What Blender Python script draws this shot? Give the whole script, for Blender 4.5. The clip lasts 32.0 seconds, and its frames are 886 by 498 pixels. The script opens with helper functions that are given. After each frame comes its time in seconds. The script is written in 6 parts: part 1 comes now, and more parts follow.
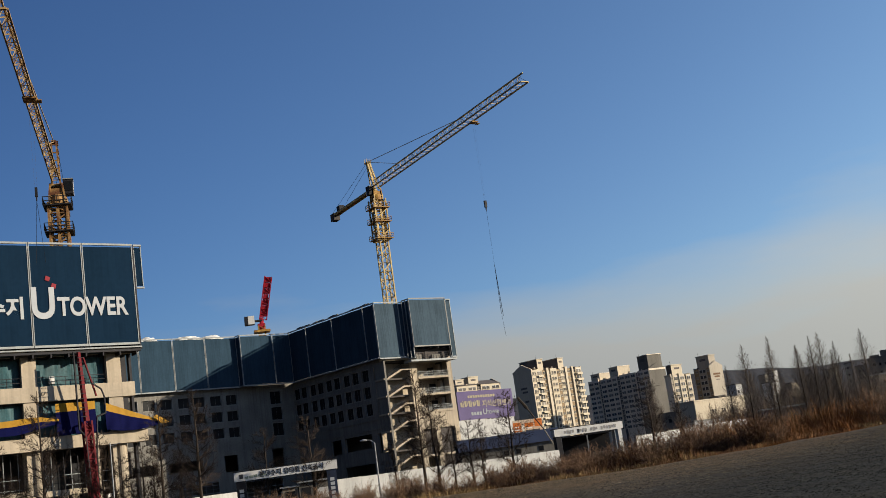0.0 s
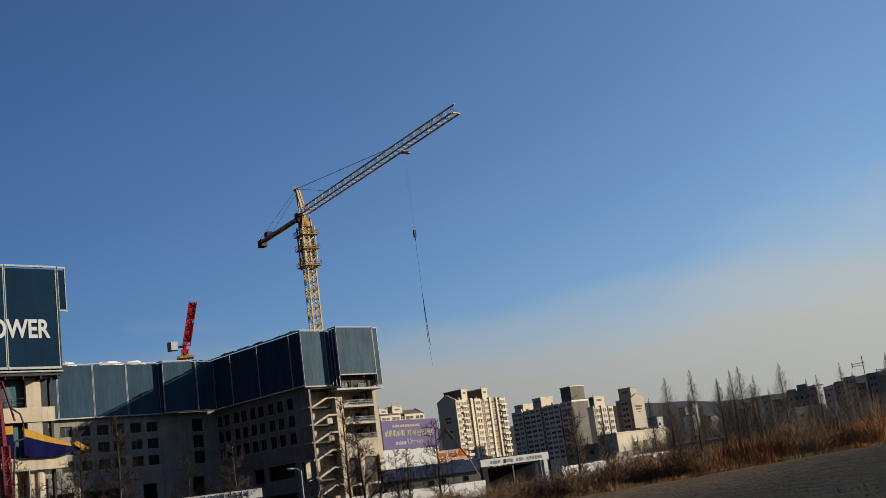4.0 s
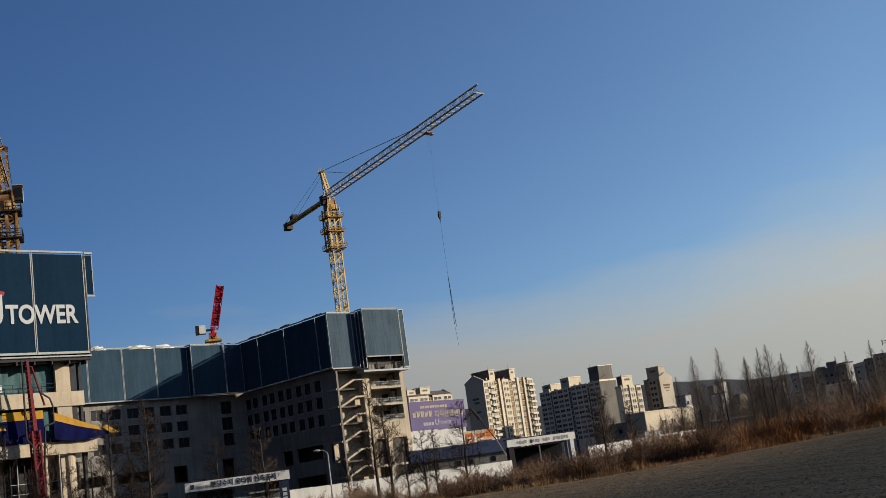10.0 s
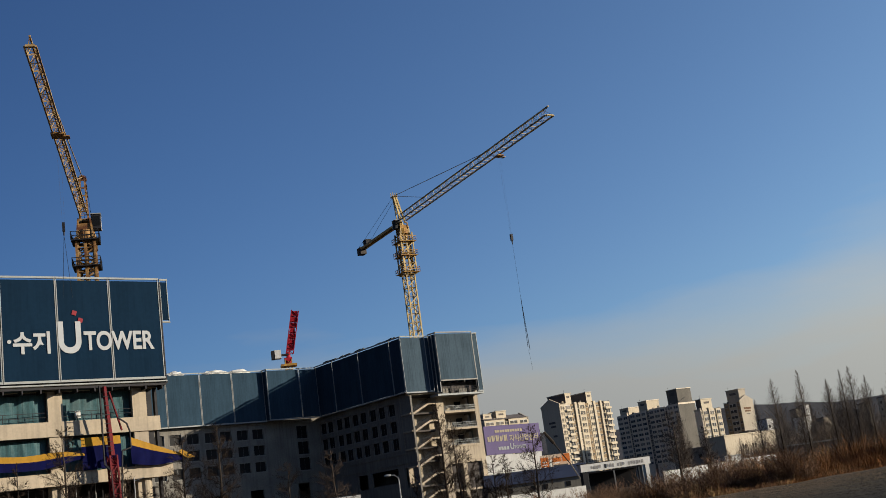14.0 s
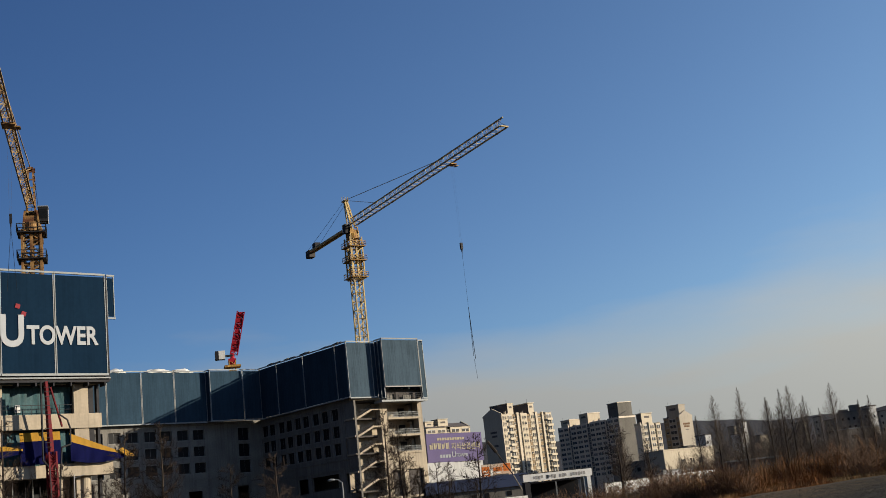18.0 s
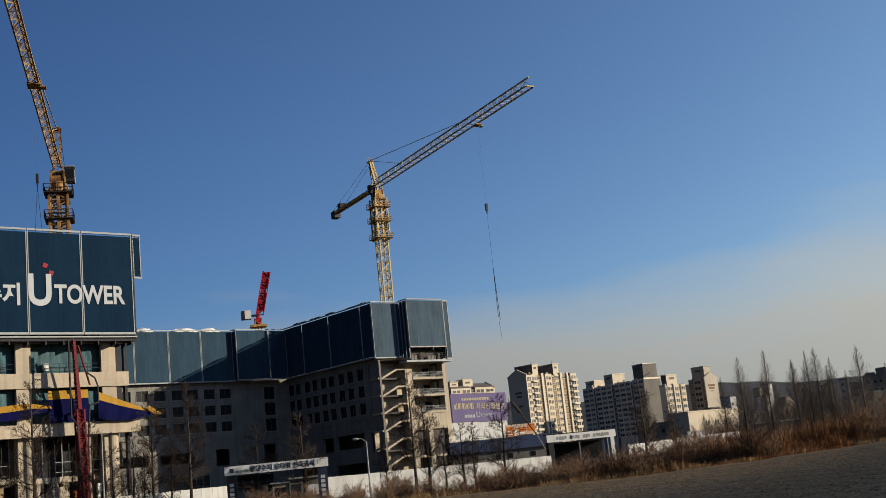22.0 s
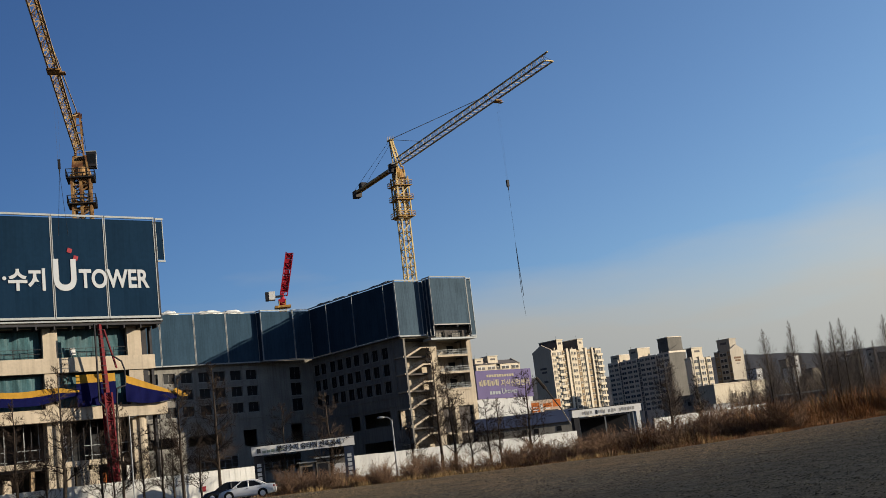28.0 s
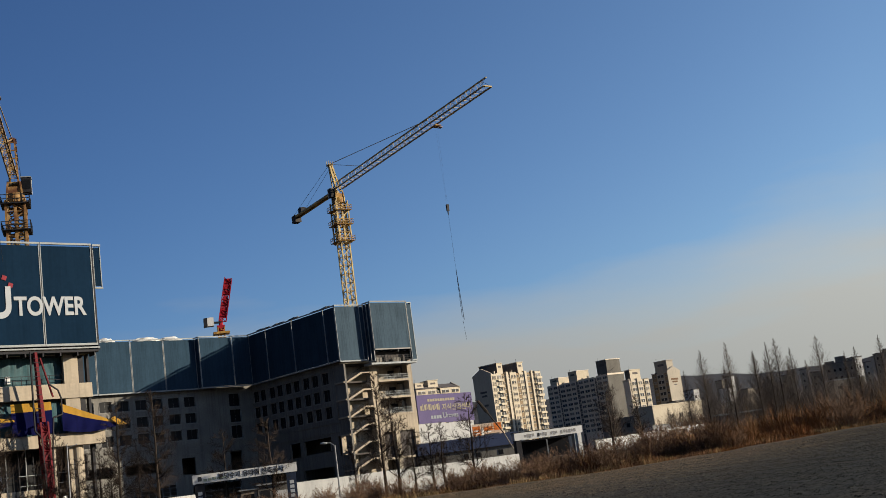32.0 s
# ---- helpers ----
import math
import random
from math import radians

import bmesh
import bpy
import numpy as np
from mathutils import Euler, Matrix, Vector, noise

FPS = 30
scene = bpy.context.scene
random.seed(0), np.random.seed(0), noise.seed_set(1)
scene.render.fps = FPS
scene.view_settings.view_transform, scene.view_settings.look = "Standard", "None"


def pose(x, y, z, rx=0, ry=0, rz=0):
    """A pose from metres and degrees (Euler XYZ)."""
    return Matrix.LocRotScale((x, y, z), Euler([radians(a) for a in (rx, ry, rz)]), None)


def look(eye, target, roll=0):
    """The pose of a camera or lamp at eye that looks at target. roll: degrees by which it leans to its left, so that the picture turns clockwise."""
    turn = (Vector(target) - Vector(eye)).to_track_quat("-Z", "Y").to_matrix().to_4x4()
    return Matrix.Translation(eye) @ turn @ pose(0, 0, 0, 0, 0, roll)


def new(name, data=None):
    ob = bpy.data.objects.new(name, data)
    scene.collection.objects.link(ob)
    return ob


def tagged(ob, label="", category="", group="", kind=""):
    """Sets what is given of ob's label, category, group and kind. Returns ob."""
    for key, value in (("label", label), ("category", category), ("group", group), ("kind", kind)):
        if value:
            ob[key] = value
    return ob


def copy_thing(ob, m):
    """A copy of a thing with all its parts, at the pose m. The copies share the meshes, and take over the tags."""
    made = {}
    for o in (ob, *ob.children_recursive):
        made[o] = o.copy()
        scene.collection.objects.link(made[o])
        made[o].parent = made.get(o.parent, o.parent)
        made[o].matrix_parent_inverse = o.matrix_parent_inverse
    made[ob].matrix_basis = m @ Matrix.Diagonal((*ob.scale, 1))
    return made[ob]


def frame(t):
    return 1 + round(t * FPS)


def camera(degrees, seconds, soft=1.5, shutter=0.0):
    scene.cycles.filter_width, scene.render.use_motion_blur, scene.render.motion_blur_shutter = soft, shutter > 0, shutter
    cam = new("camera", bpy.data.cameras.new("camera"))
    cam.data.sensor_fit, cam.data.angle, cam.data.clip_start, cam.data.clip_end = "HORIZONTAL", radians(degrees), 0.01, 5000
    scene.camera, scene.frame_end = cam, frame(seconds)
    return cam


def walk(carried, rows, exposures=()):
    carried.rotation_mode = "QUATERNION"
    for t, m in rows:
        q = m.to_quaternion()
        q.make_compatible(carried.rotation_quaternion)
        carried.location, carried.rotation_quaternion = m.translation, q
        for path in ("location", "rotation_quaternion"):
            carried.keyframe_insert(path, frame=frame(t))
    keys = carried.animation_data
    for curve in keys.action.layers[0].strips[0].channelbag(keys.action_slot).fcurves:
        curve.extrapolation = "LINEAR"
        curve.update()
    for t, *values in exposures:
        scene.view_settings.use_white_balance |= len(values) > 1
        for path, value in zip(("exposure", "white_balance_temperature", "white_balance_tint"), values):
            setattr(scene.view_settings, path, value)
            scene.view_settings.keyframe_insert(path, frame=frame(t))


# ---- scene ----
cam = camera(43.0, 32.0, soft=0.78)
EYE = 1.6
ROWS = [
    (0, 0.07, -0.39, 0.01, -1.401, 11.165, 7.990),
    (0.5, 0.10, -0.40, 0.00, -1.833, 10.964, 8.163),
    (1, 0.06, -0.43, 0.00, -2.140, 10.630, 8.308),
    (1.5, 0.00, -0.44, 0.01, -2.261, 10.820, 8.275),
    (2, -0.03, -0.47, -0.00, -3.182, 11.169, 8.121),
    (2.5, -0.14, -0.51, -0.00, -3.830, 11.487, 7.971),
    (3, -0.10, -0.47, -0.00, -3.569, 11.630, 7.442),
    (3.5, -0.30, -0.61, -0.00, -4.314, 12.179, 7.484),
    (4, -0.47, -0.70, -0.00, -5.422, 12.128, 7.637),
    (4.5, -0.43, -0.71, -0.01, -6.414, 12.039, 7.497),
    (6.5, -1.05, -1.06, -0.01, -7.406, 12.167, 6.447),
    (7, -0.91, -0.97, -0.01, -6.563, 12.086, 5.959),
    (7.5, -0.77, -0.89, -0.01, -5.945, 11.904, 5.478),
    (8, -0.83, -0.91, -0.01, -6.124, 11.828, 4.606),
    (8.5, -0.83, -0.90, -0.01, -6.106, 11.488, 5.213),
    (9, -0.70, -0.86, -0.01, -5.907, 11.864, 7.028),
    (9.5, -0.36, -0.67, 0.00, -4.630, 11.091, 9.287),
    (10, -0.17, -0.57, -0.00, -3.920, 11.353, 8.022),
    (10.5, 0.02, -0.38, 0.01, -2.768, 11.151, 7.430),
    (11, -0.21, -0.53, -0.00, -3.744, 11.462, 7.650),
    (11.5, -0.13, -0.47, -0.01, -3.551, 12.017, 6.109),
    (12, -0.34, -0.59, -0.01, -4.368, 12.772, 5.567),
    (12.5, -0.35, -0.62, -0.01, -4.499, 13.345, 6.425),
    (13, -0.25, -0.57, -0.01, -4.156, 13.556, 7.410),
    (13.5, 0.04, -0.36, -0.00, -2.749, 12.921, 7.986),
    (14, 0.41, -0.11, 0.01, -0.208, 13.059, 7.900),
    (14.5, 0.45, -0.04, 0.01, 0.204, 13.267, 7.542),
    (15, 0.48, -0.07, 0.02, 0.368, 13.169, 7.327),
    (15.5, 0.47, -0.03, 0.02, 0.223, 12.112, 6.952),
    (17.5, 0.19, -0.21, -0.01, -0.969, 12.600, 6.132),
    (18, -0.04, -0.45, -0.01, -2.980, 13.087, 6.370),
    (18.5, -0.23, -0.70, -0.01, -4.726, 12.552, 6.328),
    (19, -0.39, -0.92, 0.00, -5.745, 12.006, 6.117),
    (19.5, -0.41, -0.91, -0.00, -5.908, 12.397, 6.690),
    (20, -0.30, -0.73, -0.00, -4.956, 12.712, 6.507),
    (20.5, -0.22, -0.60, -0.00, -4.436, 12.477, 6.053),
    (21, -0.11, -0.45, -0.00, -3.480, 12.391, 5.519),
    (21.5, 0.01, -0.26, 0.00, -2.207, 11.785, 5.321),
    (22, 0.10, -0.22, 0.01, -1.437, 11.245, 5.890),
    (22.5, 0.08, -0.26, 0.01, -1.979, 10.947, 6.054),
    (23, -0.25, -0.69, 0.00, -4.484, 12.477, 4.955),
    (23.5, -0.37, -0.92, -0.01, -5.602, 13.266, 4.687),
    (24, -0.42, -1.11, -0.01, -6.254, 13.090, 6.146),
    (24.5, -0.44, -1.02, -0.02, -5.997, 12.795, 6.464),
    (25, -0.11, -0.53, -0.02, -3.479, 12.912, 6.845),
    (25.5, 0.08, -0.23, 0.02, -1.865, 11.037, 8.130),
    (27.5, 0.15, -0.11, 0.01, -0.737, 10.572, 7.565),
    (28, 0.20, -0.06, 0.02, -0.138, 10.237, 6.798),
    (28.5, 0.22, -0.02, 0.01, -0.014, 9.810, 7.029),
    (29, 0.19, -0.09, 0.02, -0.848, 10.465, 6.849),
    (29.5, 0.13, -0.18, 0.01, -1.308, 10.804, 6.898),
    (30, 0.01, -0.30, 0.01, -2.563, 10.871, 7.241),
    (30.5, 0.06, -0.15, 0.01, -1.366, 10.984, 7.081),
    (31, 0.11, -0.18, -0.00, -1.355, 10.905, 6.714),
    (31.5, 0.00, -0.25, 0.02, -2.278, 10.782, 7.043),
    (32, -0.11, -0.44, 0.01, -3.445, 11.065, 7.764),
]


def aim(x, y, z, yaw, pitch, roll):
    """A standing eye that turns by yaw, looks up by pitch and leans by roll."""
    return pose(x, y, EYE + z, 0, 0, yaw) @ pose(0, 0, 0, 90 + pitch) @ pose(0, 0, 0, 0, 0, -roll)


walk(cam, [(t, aim(*r)) for t, *r in ROWS], [(0.0, 0.70), (2.0, 0.68), (3.0, 0.61), (4.0, 0.60), (7.0, 0.45), (8.5, 0.45), (10.0, 0.59), (12.0, 0.57), (14.0, 0.57), (15.0, 0.61), (18.0, 0.62), (19.0, 0.59), (20.0, 0.59), (22.0, 0.58), (25.0, 0.51), (28.5, 0.74), (30.0, 0.72), (31.0, 0.68), (32.0, 0.64)])

# ---- world and sun ----
SUN_EL, SUN_AZ = radians(15.5), radians(99.6)  # azimuth clockwise from +y
SUN = Vector((math.sin(SUN_AZ) * math.cos(SUN_EL), math.cos(SUN_AZ) * math.cos(SUN_EL), math.sin(SUN_EL)))
world = bpy.data.worlds.new("winter_sky")
scene.world = world
world.use_nodes = True
wn, wl = world.node_tree.nodes, world.node_tree.links
wn.clear()
sky = wn.new("ShaderNodeTexSky")
sky.sky_type = "NISHITA"
sky.sun_disc = False
sky.sun_elevation, sky.sun_rotation = SUN_EL, SUN_AZ
sky.air_density, sky.dust_density, sky.ozone_density = 1.0, 0.3, 3.5
back = wn.new("ShaderNodeBackground")
back.inputs[1].default_value = 0.0656
haze = wn.new("ShaderNodeBackground")
haze.inputs[1].default_value = 0.428
mixs = wn.new("ShaderNodeMixShader")
out = wn.new("ShaderNodeOutputWorld")
coord = wn.new("ShaderNodeTexCoord")
sep = wn.new("ShaderNodeSeparateXYZ")
wl.new(coord.outputs["Generated"], sep.inputs[0])
# a bank of thin high cloud low over the horizon, thicker towards the sun
stretch = wn.new("ShaderNodeMapping")
stretch.inputs["Scale"].default_value = (1.4, 1.4, 7.0)
wl.new(coord.outputs["Generated"], stretch.inputs[0])
wisps = wn.new("ShaderNodeTexNoise")
wisps.inputs["Scale"].default_value = 2.2
wisps.inputs["Detail"].default_value = 5.0
wl.new(stretch.outputs[0], wisps.inputs[0])


def wmath(op, a, b=None, clamp=False):
    n = wn.new("ShaderNodeMath")
    n.operation, n.use_clamp = op, clamp
    for i, v in enumerate((a, b)):
        if v is None:
            continue
        if isinstance(v, (int, float)):
            n.inputs[i].default_value = v
        else:
            wl.new(v, n.inputs[i])
    return n.outputs[0]


# height of the bank's edge grows towards +x
edge = wmath("ADD", wmath("MULTIPLY", sep.outputs["X"], 0.088), 0.072)
edge = wmath("ADD", edge, wmath("MULTIPLY", wmath("SUBTRACT", wisps.outputs[0], 0.5), 0.08))
depth = wmath("SUBTRACT", edge, sep.outputs["Z"])
cover = wmath("MULTIPLY", wmath("ADD", wmath("MULTIPLY", depth, 8.5), 0.42, True), 0.92, True)
cover = wmath("MULTIPLY", cover, wmath("ADD", 0.72, wmath("MULTIPLY", sep.outputs["X"], 0.9), True), True)
# the sky deepens away from the sun and brightens towards it
glow = wmath("MINIMUM", wmath("MAXIMUM", wmath("ADD", wmath("MULTIPLY", sep.outputs["X"], 1.15), 1.08), 0.28), 1.55)
tone = wn.new("ShaderNodeMix")
tone.data_type, tone.blend_type = "RGBA", "MULTIPLY"
tone.inputs[0].default_value = 1.0
hue = wn.new("ShaderNodeMix")
hue.data_type = "RGBA"
hue.inputs[6].default_value, hue.inputs[7].default_value = (0.71, 0.93, 1.30, 1), (0.98, 0.97, 1.0, 1)
wl.new(wmath("ADD", wmath("MULTIPLY", sep.outputs["X"], 1.2), 0.5, True), hue.inputs[0])
wl.new(hue.outputs[2], tone.inputs[7])
wl.new(sky.outputs[0], tone.inputs[6])
bright = wn.new("ShaderNodeVectorMath")
bright.operation = "SCALE"
wl.new(tone.outputs[2], bright.inputs[0])
wl.new(glow, bright.inputs["Scale"])
wl.new(bright.outputs[0], back.inputs[0])
# grey haze all along the horizon
veil = wmath("MULTIPLY", wmath("ADD", wmath("SUBTRACT", wmath("ADD", 1.8, wmath("MULTIPLY", sep.outputs["X"], 0.9)), wmath("MULTIPLY", sep.outputs["Z"], 11.0)), wmath("MULTIPLY", wmath("SUBTRACT", wisps.outputs[0], 0.5), 1.6), True), 0.94)
cover = wmath("MAXIMUM", cover, veil)
low = wn.new("ShaderNodeMix")
low.data_type = "RGBA"
low.inputs[6].default_value, low.inputs[7].default_value = (0.47, 0.475, 0.465, 1), (0.75, 0.745, 0.69, 1)
wl.new(wmath("ADD", wmath("MULTIPLY", sep.outputs["Z"], 5.0), wmath("SUBTRACT", wmath("MULTIPLY", sep.outputs["X"], 1.4), 0.16), True), low.inputs[0])
wl.new(low.outputs[2], haze.inputs[0])
wl.new(cover, mixs.inputs[0])
wl.new(back.outputs[0], mixs.inputs[1])
wl.new(haze.outputs[0], mixs.inputs[2])
wl.new(mixs.outputs[0], out.inputs[0])
sun = new("sun", bpy.data.lights.new("sun", "SUN"))
sun.data.energy, sun.data.angle, sun.data.color = 5.0, radians(0.5), (1.0, 0.87, 0.68)
sun.matrix_world = look(SUN * 300, (0, 0, 0))

# ---- materials ----


def mat(name, base, rough=0.8, metal=0.0, vary=0.12, scale=1.0, bump=0.0, tint=None, shift_tone=0.0, island=0.0, streak=0.0, sheen=None):
    """A surface with fine grain, broader patches, optional tint patches, streaks that run down, and relief; scale: patches per metre."""
    m = bpy.data.materials.new(name)
    m.use_nodes = True
    n, l = m.node_tree.nodes, m.node_tree.links
    p = n["Principled BSDF"]
    p.inputs["Roughness"].default_value = rough
    p.inputs["Metallic"].default_value = metal
    p.inputs["Specular IOR Level"].default_value = sheen if sheen is not None else 0.5 if rough < 0.5 else 0.12
    tc = n.new("ShaderNodeTexCoord")
    big, fine = n.new("ShaderNodeTexNoise"), n.new("ShaderNodeTexNoise")
    big.inputs["Scale"].default_value, big.inputs["Detail"].default_value = scale, 4
    fine.inputs["Scale"].default_value, fine.inputs["Detail"].default_value = scale * 11, 3
    l.new(tc.outputs["Object"], big.inputs[0])
    l.new(tc.outputs["Object"], fine.inputs[0])

    def mixed(fac, a, b, kind="MIX"):
        x = n.new("ShaderNodeMix")
        x.data_type, x.blend_type = "RGBA", kind
        for s, v in ((x.inputs[0], fac), (x.inputs[6], a), (x.inputs[7], b)):
            if isinstance(v, (tuple, list)):
                s.default_value = (*v, 1) if len(v) == 3 else v
            elif isinstance(v, (int, float)):
                s.default_value = v
            else:
                l.new(v, s)
        return x.outputs[2]

    def ramp(src, lo, hi):
        r = n.new("ShaderNodeMapRange")
        r.inputs[1].default_value, r.inputs[2].default_value = lo, hi
        l.new(src, r.inputs[0])
        return r.outputs[0]

    dark, light = tuple(c * (1 - vary) for c in base), tuple(min(1, c * (1 + vary)) for c in base)
    col = mixed(ramp(big.outputs[0], 0.3, 0.7), dark, light)
    if tint:
        spots = n.new("ShaderNodeTexNoise")
        spots.inputs["Scale"].default_value, spots.inputs["Detail"].default_value = scale * 0.45, 6
        l.new(tc.outputs["Object"], spots.inputs[0])
        col = mixed(ramp(spots.outputs[0], 0.42, 0.66), col, tint)
    g = 1 - vary
    col = mixed(ramp(fine.outputs[0], 0.35, 0.65), col, mixed(1.0, col, (g, g, g), "MULTIPLY"))
    if streak:
        mp = n.new("ShaderNodeMapping")
        mp.inputs["Scale"].default_value = (2.2, 2.2, 0.09)
        l.new(tc.outputs["Object"], mp.inputs[0])
        st = n.new("ShaderNodeTexNoise")
        st.inputs["Scale"].default_value, st.inputs["Detail"].default_value = 1.0, 5
        l.new(mp.outputs[0], st.inputs[0])
        k = 1 - streak
        col = mixed(ramp(st.outputs[0], 0.45, 0.68), col, mixed(1.0, col, (k, k, k), "MULTIPLY"))
    if island:
        geo = n.new("ShaderNodeNewGeometry")
        v = ramp(geo.outputs["Random Per Island"], 0, 1)
        hs = n.new("ShaderNodeHueSaturation")
        val = n.new("ShaderNodeMapRange")
        val.inputs[3].default_value, val.inputs[4].default_value = 1 - island, 1 + island
        l.new(v, val.inputs[0])
        l.new(val.outputs[0], hs.inputs["Value"])
        l.new(col, hs.inputs["Color"])
        col = hs.outputs[0]
    l.new(col, p.inputs["Base Color"])
    if bump:
        b = n.new("ShaderNodeBump")
        b.inputs["Strength"].default_value, b.inputs["Distance"].default_value = min(1, bump * 4), bump
        l.new(fine.outputs[0], b.inputs["Height"])
        l.new(b.outputs[0], p.inputs["Normal"])
    return m


CONCRETE = mat("pale_concrete", (0.348, 0.296, 0.224), 0.9, vary=0.10, scale=0.35, bump=0.01, tint=(0.288, 0.249, 0.195), streak=0.22)
# grey darkened for the wings' shaded walls; their sunlit end takes pale CONCRETE
GREY_CONCRETE = mat("shade_grey_concrete", (0.178, 0.168, 0.149), 0.92, vary=0.16, scale=0.3, bump=0.01, tint=(0.148, 0.142, 0.129), streak=0.25)
# INNER paints indoor shade into concrete; it also serves plain dark boards and blocks
INNER = mat("shade_and_dark_concrete", (0.0704, 0.064, 0.0608), 0.95, vary=0.15, scale=0.5)
NET_DARK = mat("dark_blue_screen_cloth", (0.006, 0.018, 0.0368), 0.8, vary=0.10, scale=0.2, streak=0.14, sheen=0.015)
NET_GREY = mat("bleached_blue_screen_cloth", (0.0496, 0.0752, 0.0992), 0.8, vary=0.12, scale=0.2, streak=0.28, sheen=0.015)
NET_PALE = mat("faded_blue_screen_cloth", (0.0255, 0.0485, 0.073), 0.8, vary=0.12, scale=0.2, streak=0.24, sheen=0.015)
STEEL = mat("galvanised_steel", (0.235, 0.25, 0.255), 0.62, 0.1, vary=0.12, scale=1.5)
DARK_STEEL = mat("dark_steel", (0.0224, 0.0224, 0.0256), 0.6, 0.3, vary=0.2, scale=1.5)
CRANE_YELLOW = mat("worn_yellow_paint", (0.40, 0.235, 0.062), 0.55, vary=0.3, scale=2.2, tint=(0.152, 0.068, 0.032))
CRANE_RUST = mat("rusty_yellow_paint", (0.30, 0.175, 0.068), 0.6, vary=0.35, scale=1.8, tint=(0.104, 0.044, 0.024))
CRANE_TAN = mat("dull_tan_paint", (0.38, 0.27, 0.13), 0.6, vary=0.25, scale=1.4, tint=(0.208, 0.12, 0.06))
CRANE_CREAM = mat("faded_cream_yellow_paint", (0.47, 0.35, 0.155), 0.55, vary=0.18, scale=1.6, tint=(0.272, 0.208, 0.116))
ORANGE = mat("orange_paint", (0.372, 0.102, 0.018), 0.5, vary=0.15, scale=1.5)
RED = mat("red_paint", (0.3, 0.015, 0.027), 0.5, vary=0.18, scale=0.8)
DARK_RED = mat("dull_red_paint", (0.114, 0.0072, 0.012), 0.6, vary=0.2, scale=0.8)
WHITE = mat("white_paint", (0.4992, 0.4992, 0.4864), 0.6, vary=0.06, scale=0.6, streak=0.12)
FENCE_WHITE = mat("white_steel_panel", (0.4736, 0.4736, 0.4544), 0.5, vary=0.06, scale=0.5, streak=0.18)
LETTER = mat("white_vinyl", (0.312, 0.33, 0.348), 0.6, vary=0.05, scale=1.0)
RED_VINYL = mat("red_vinyl", (0.18, 0.012, 0.021), 0.5, vary=0.08, scale=1.0)
BLUE_CLOTH = mat("blue_tarpaulin", (0.0038, 0.0048, 0.036), 0.7, vary=0.15, scale=0.5, streak=0.2, sheen=0.015)
YELLOW_CLOTH = mat("yellow_tarpaulin", (0.282, 0.15, 0.012), 0.65, vary=0.10, scale=0.5, streak=0.15)
TEAL = mat("teal_plastic_sheet", (0.034, 0.085, 0.098), 0.55, vary=0.22, scale=0.5, streak=0.45)
GLASS = mat("dark_window_glass", (0.0056, 0.00672, 0.0084), 0.5, vary=0.2, scale=0.4)
def flat_glass(name):
    """Window glass of flats: panes differ one by one, lightened for distance haze, some with pale blinds."""
    m = bpy.data.materials.new(name)
    m.use_nodes = True
    n, l = m.node_tree.nodes, m.node_tree.links
    info, r = n.new("ShaderNodeObjectInfo"), n.new("ShaderNodeValToRGB")
    r.color_ramp.elements[0].color, r.color_ramp.elements[1].color = (0.042, 0.043, 0.045, 1), (0.2, 0.18, 0.155, 1)
    r.color_ramp.elements[0].position, r.color_ramp.elements[1].position = 0.35, 1.0
    l.new(info.outputs["Random"], r.inputs[0])
    l.new(r.outputs[0], n["Principled BSDF"].inputs["Base Color"])
    n["Principled BSDF"].inputs["Roughness"].default_value = 0.7
    n["Principled BSDF"].inputs["Specular IOR Level"].default_value = 0.15
    return m


FLAT_GLASS = flat_glass("hazed_window_glass_with_blinds")
BARK = mat("grey_brown_bark", (0.0476, 0.0364, 0.028), 0.95, vary=0.25, scale=2.0, bump=0.02)
SHRUB_TWIG = mat("red_brown_stems", (0.155, 0.096, 0.06), 0.95, vary=0.25, scale=1.0, island=0.45)
WOODS = mat("bare_woodland", (0.16, 0.1216, 0.0896), 0.95, vary=0.3, scale=0.1, island=0.45)
CONE_TWIG = mat("grey_brown_fine_twigs", (0.13, 0.108, 0.09), 0.95, vary=0.2, scale=2.0, island=0.3)
TWIG = mat("dark_brown_twigs", (0.0344, 0.0248, 0.0192), 0.95, vary=0.2, scale=2.0, island=0.25)
GRASS = mat("dry_brown_grass", (0.19, 0.11, 0.062), 0.95, vary=0.3, scale=0.35, island=0.5, tint=(0.225, 0.125, 0.06))
PALE_GRASS = mat("straw_grass", (0.2, 0.132, 0.06), 0.9, vary=0.2, scale=0.25, island=0.35)
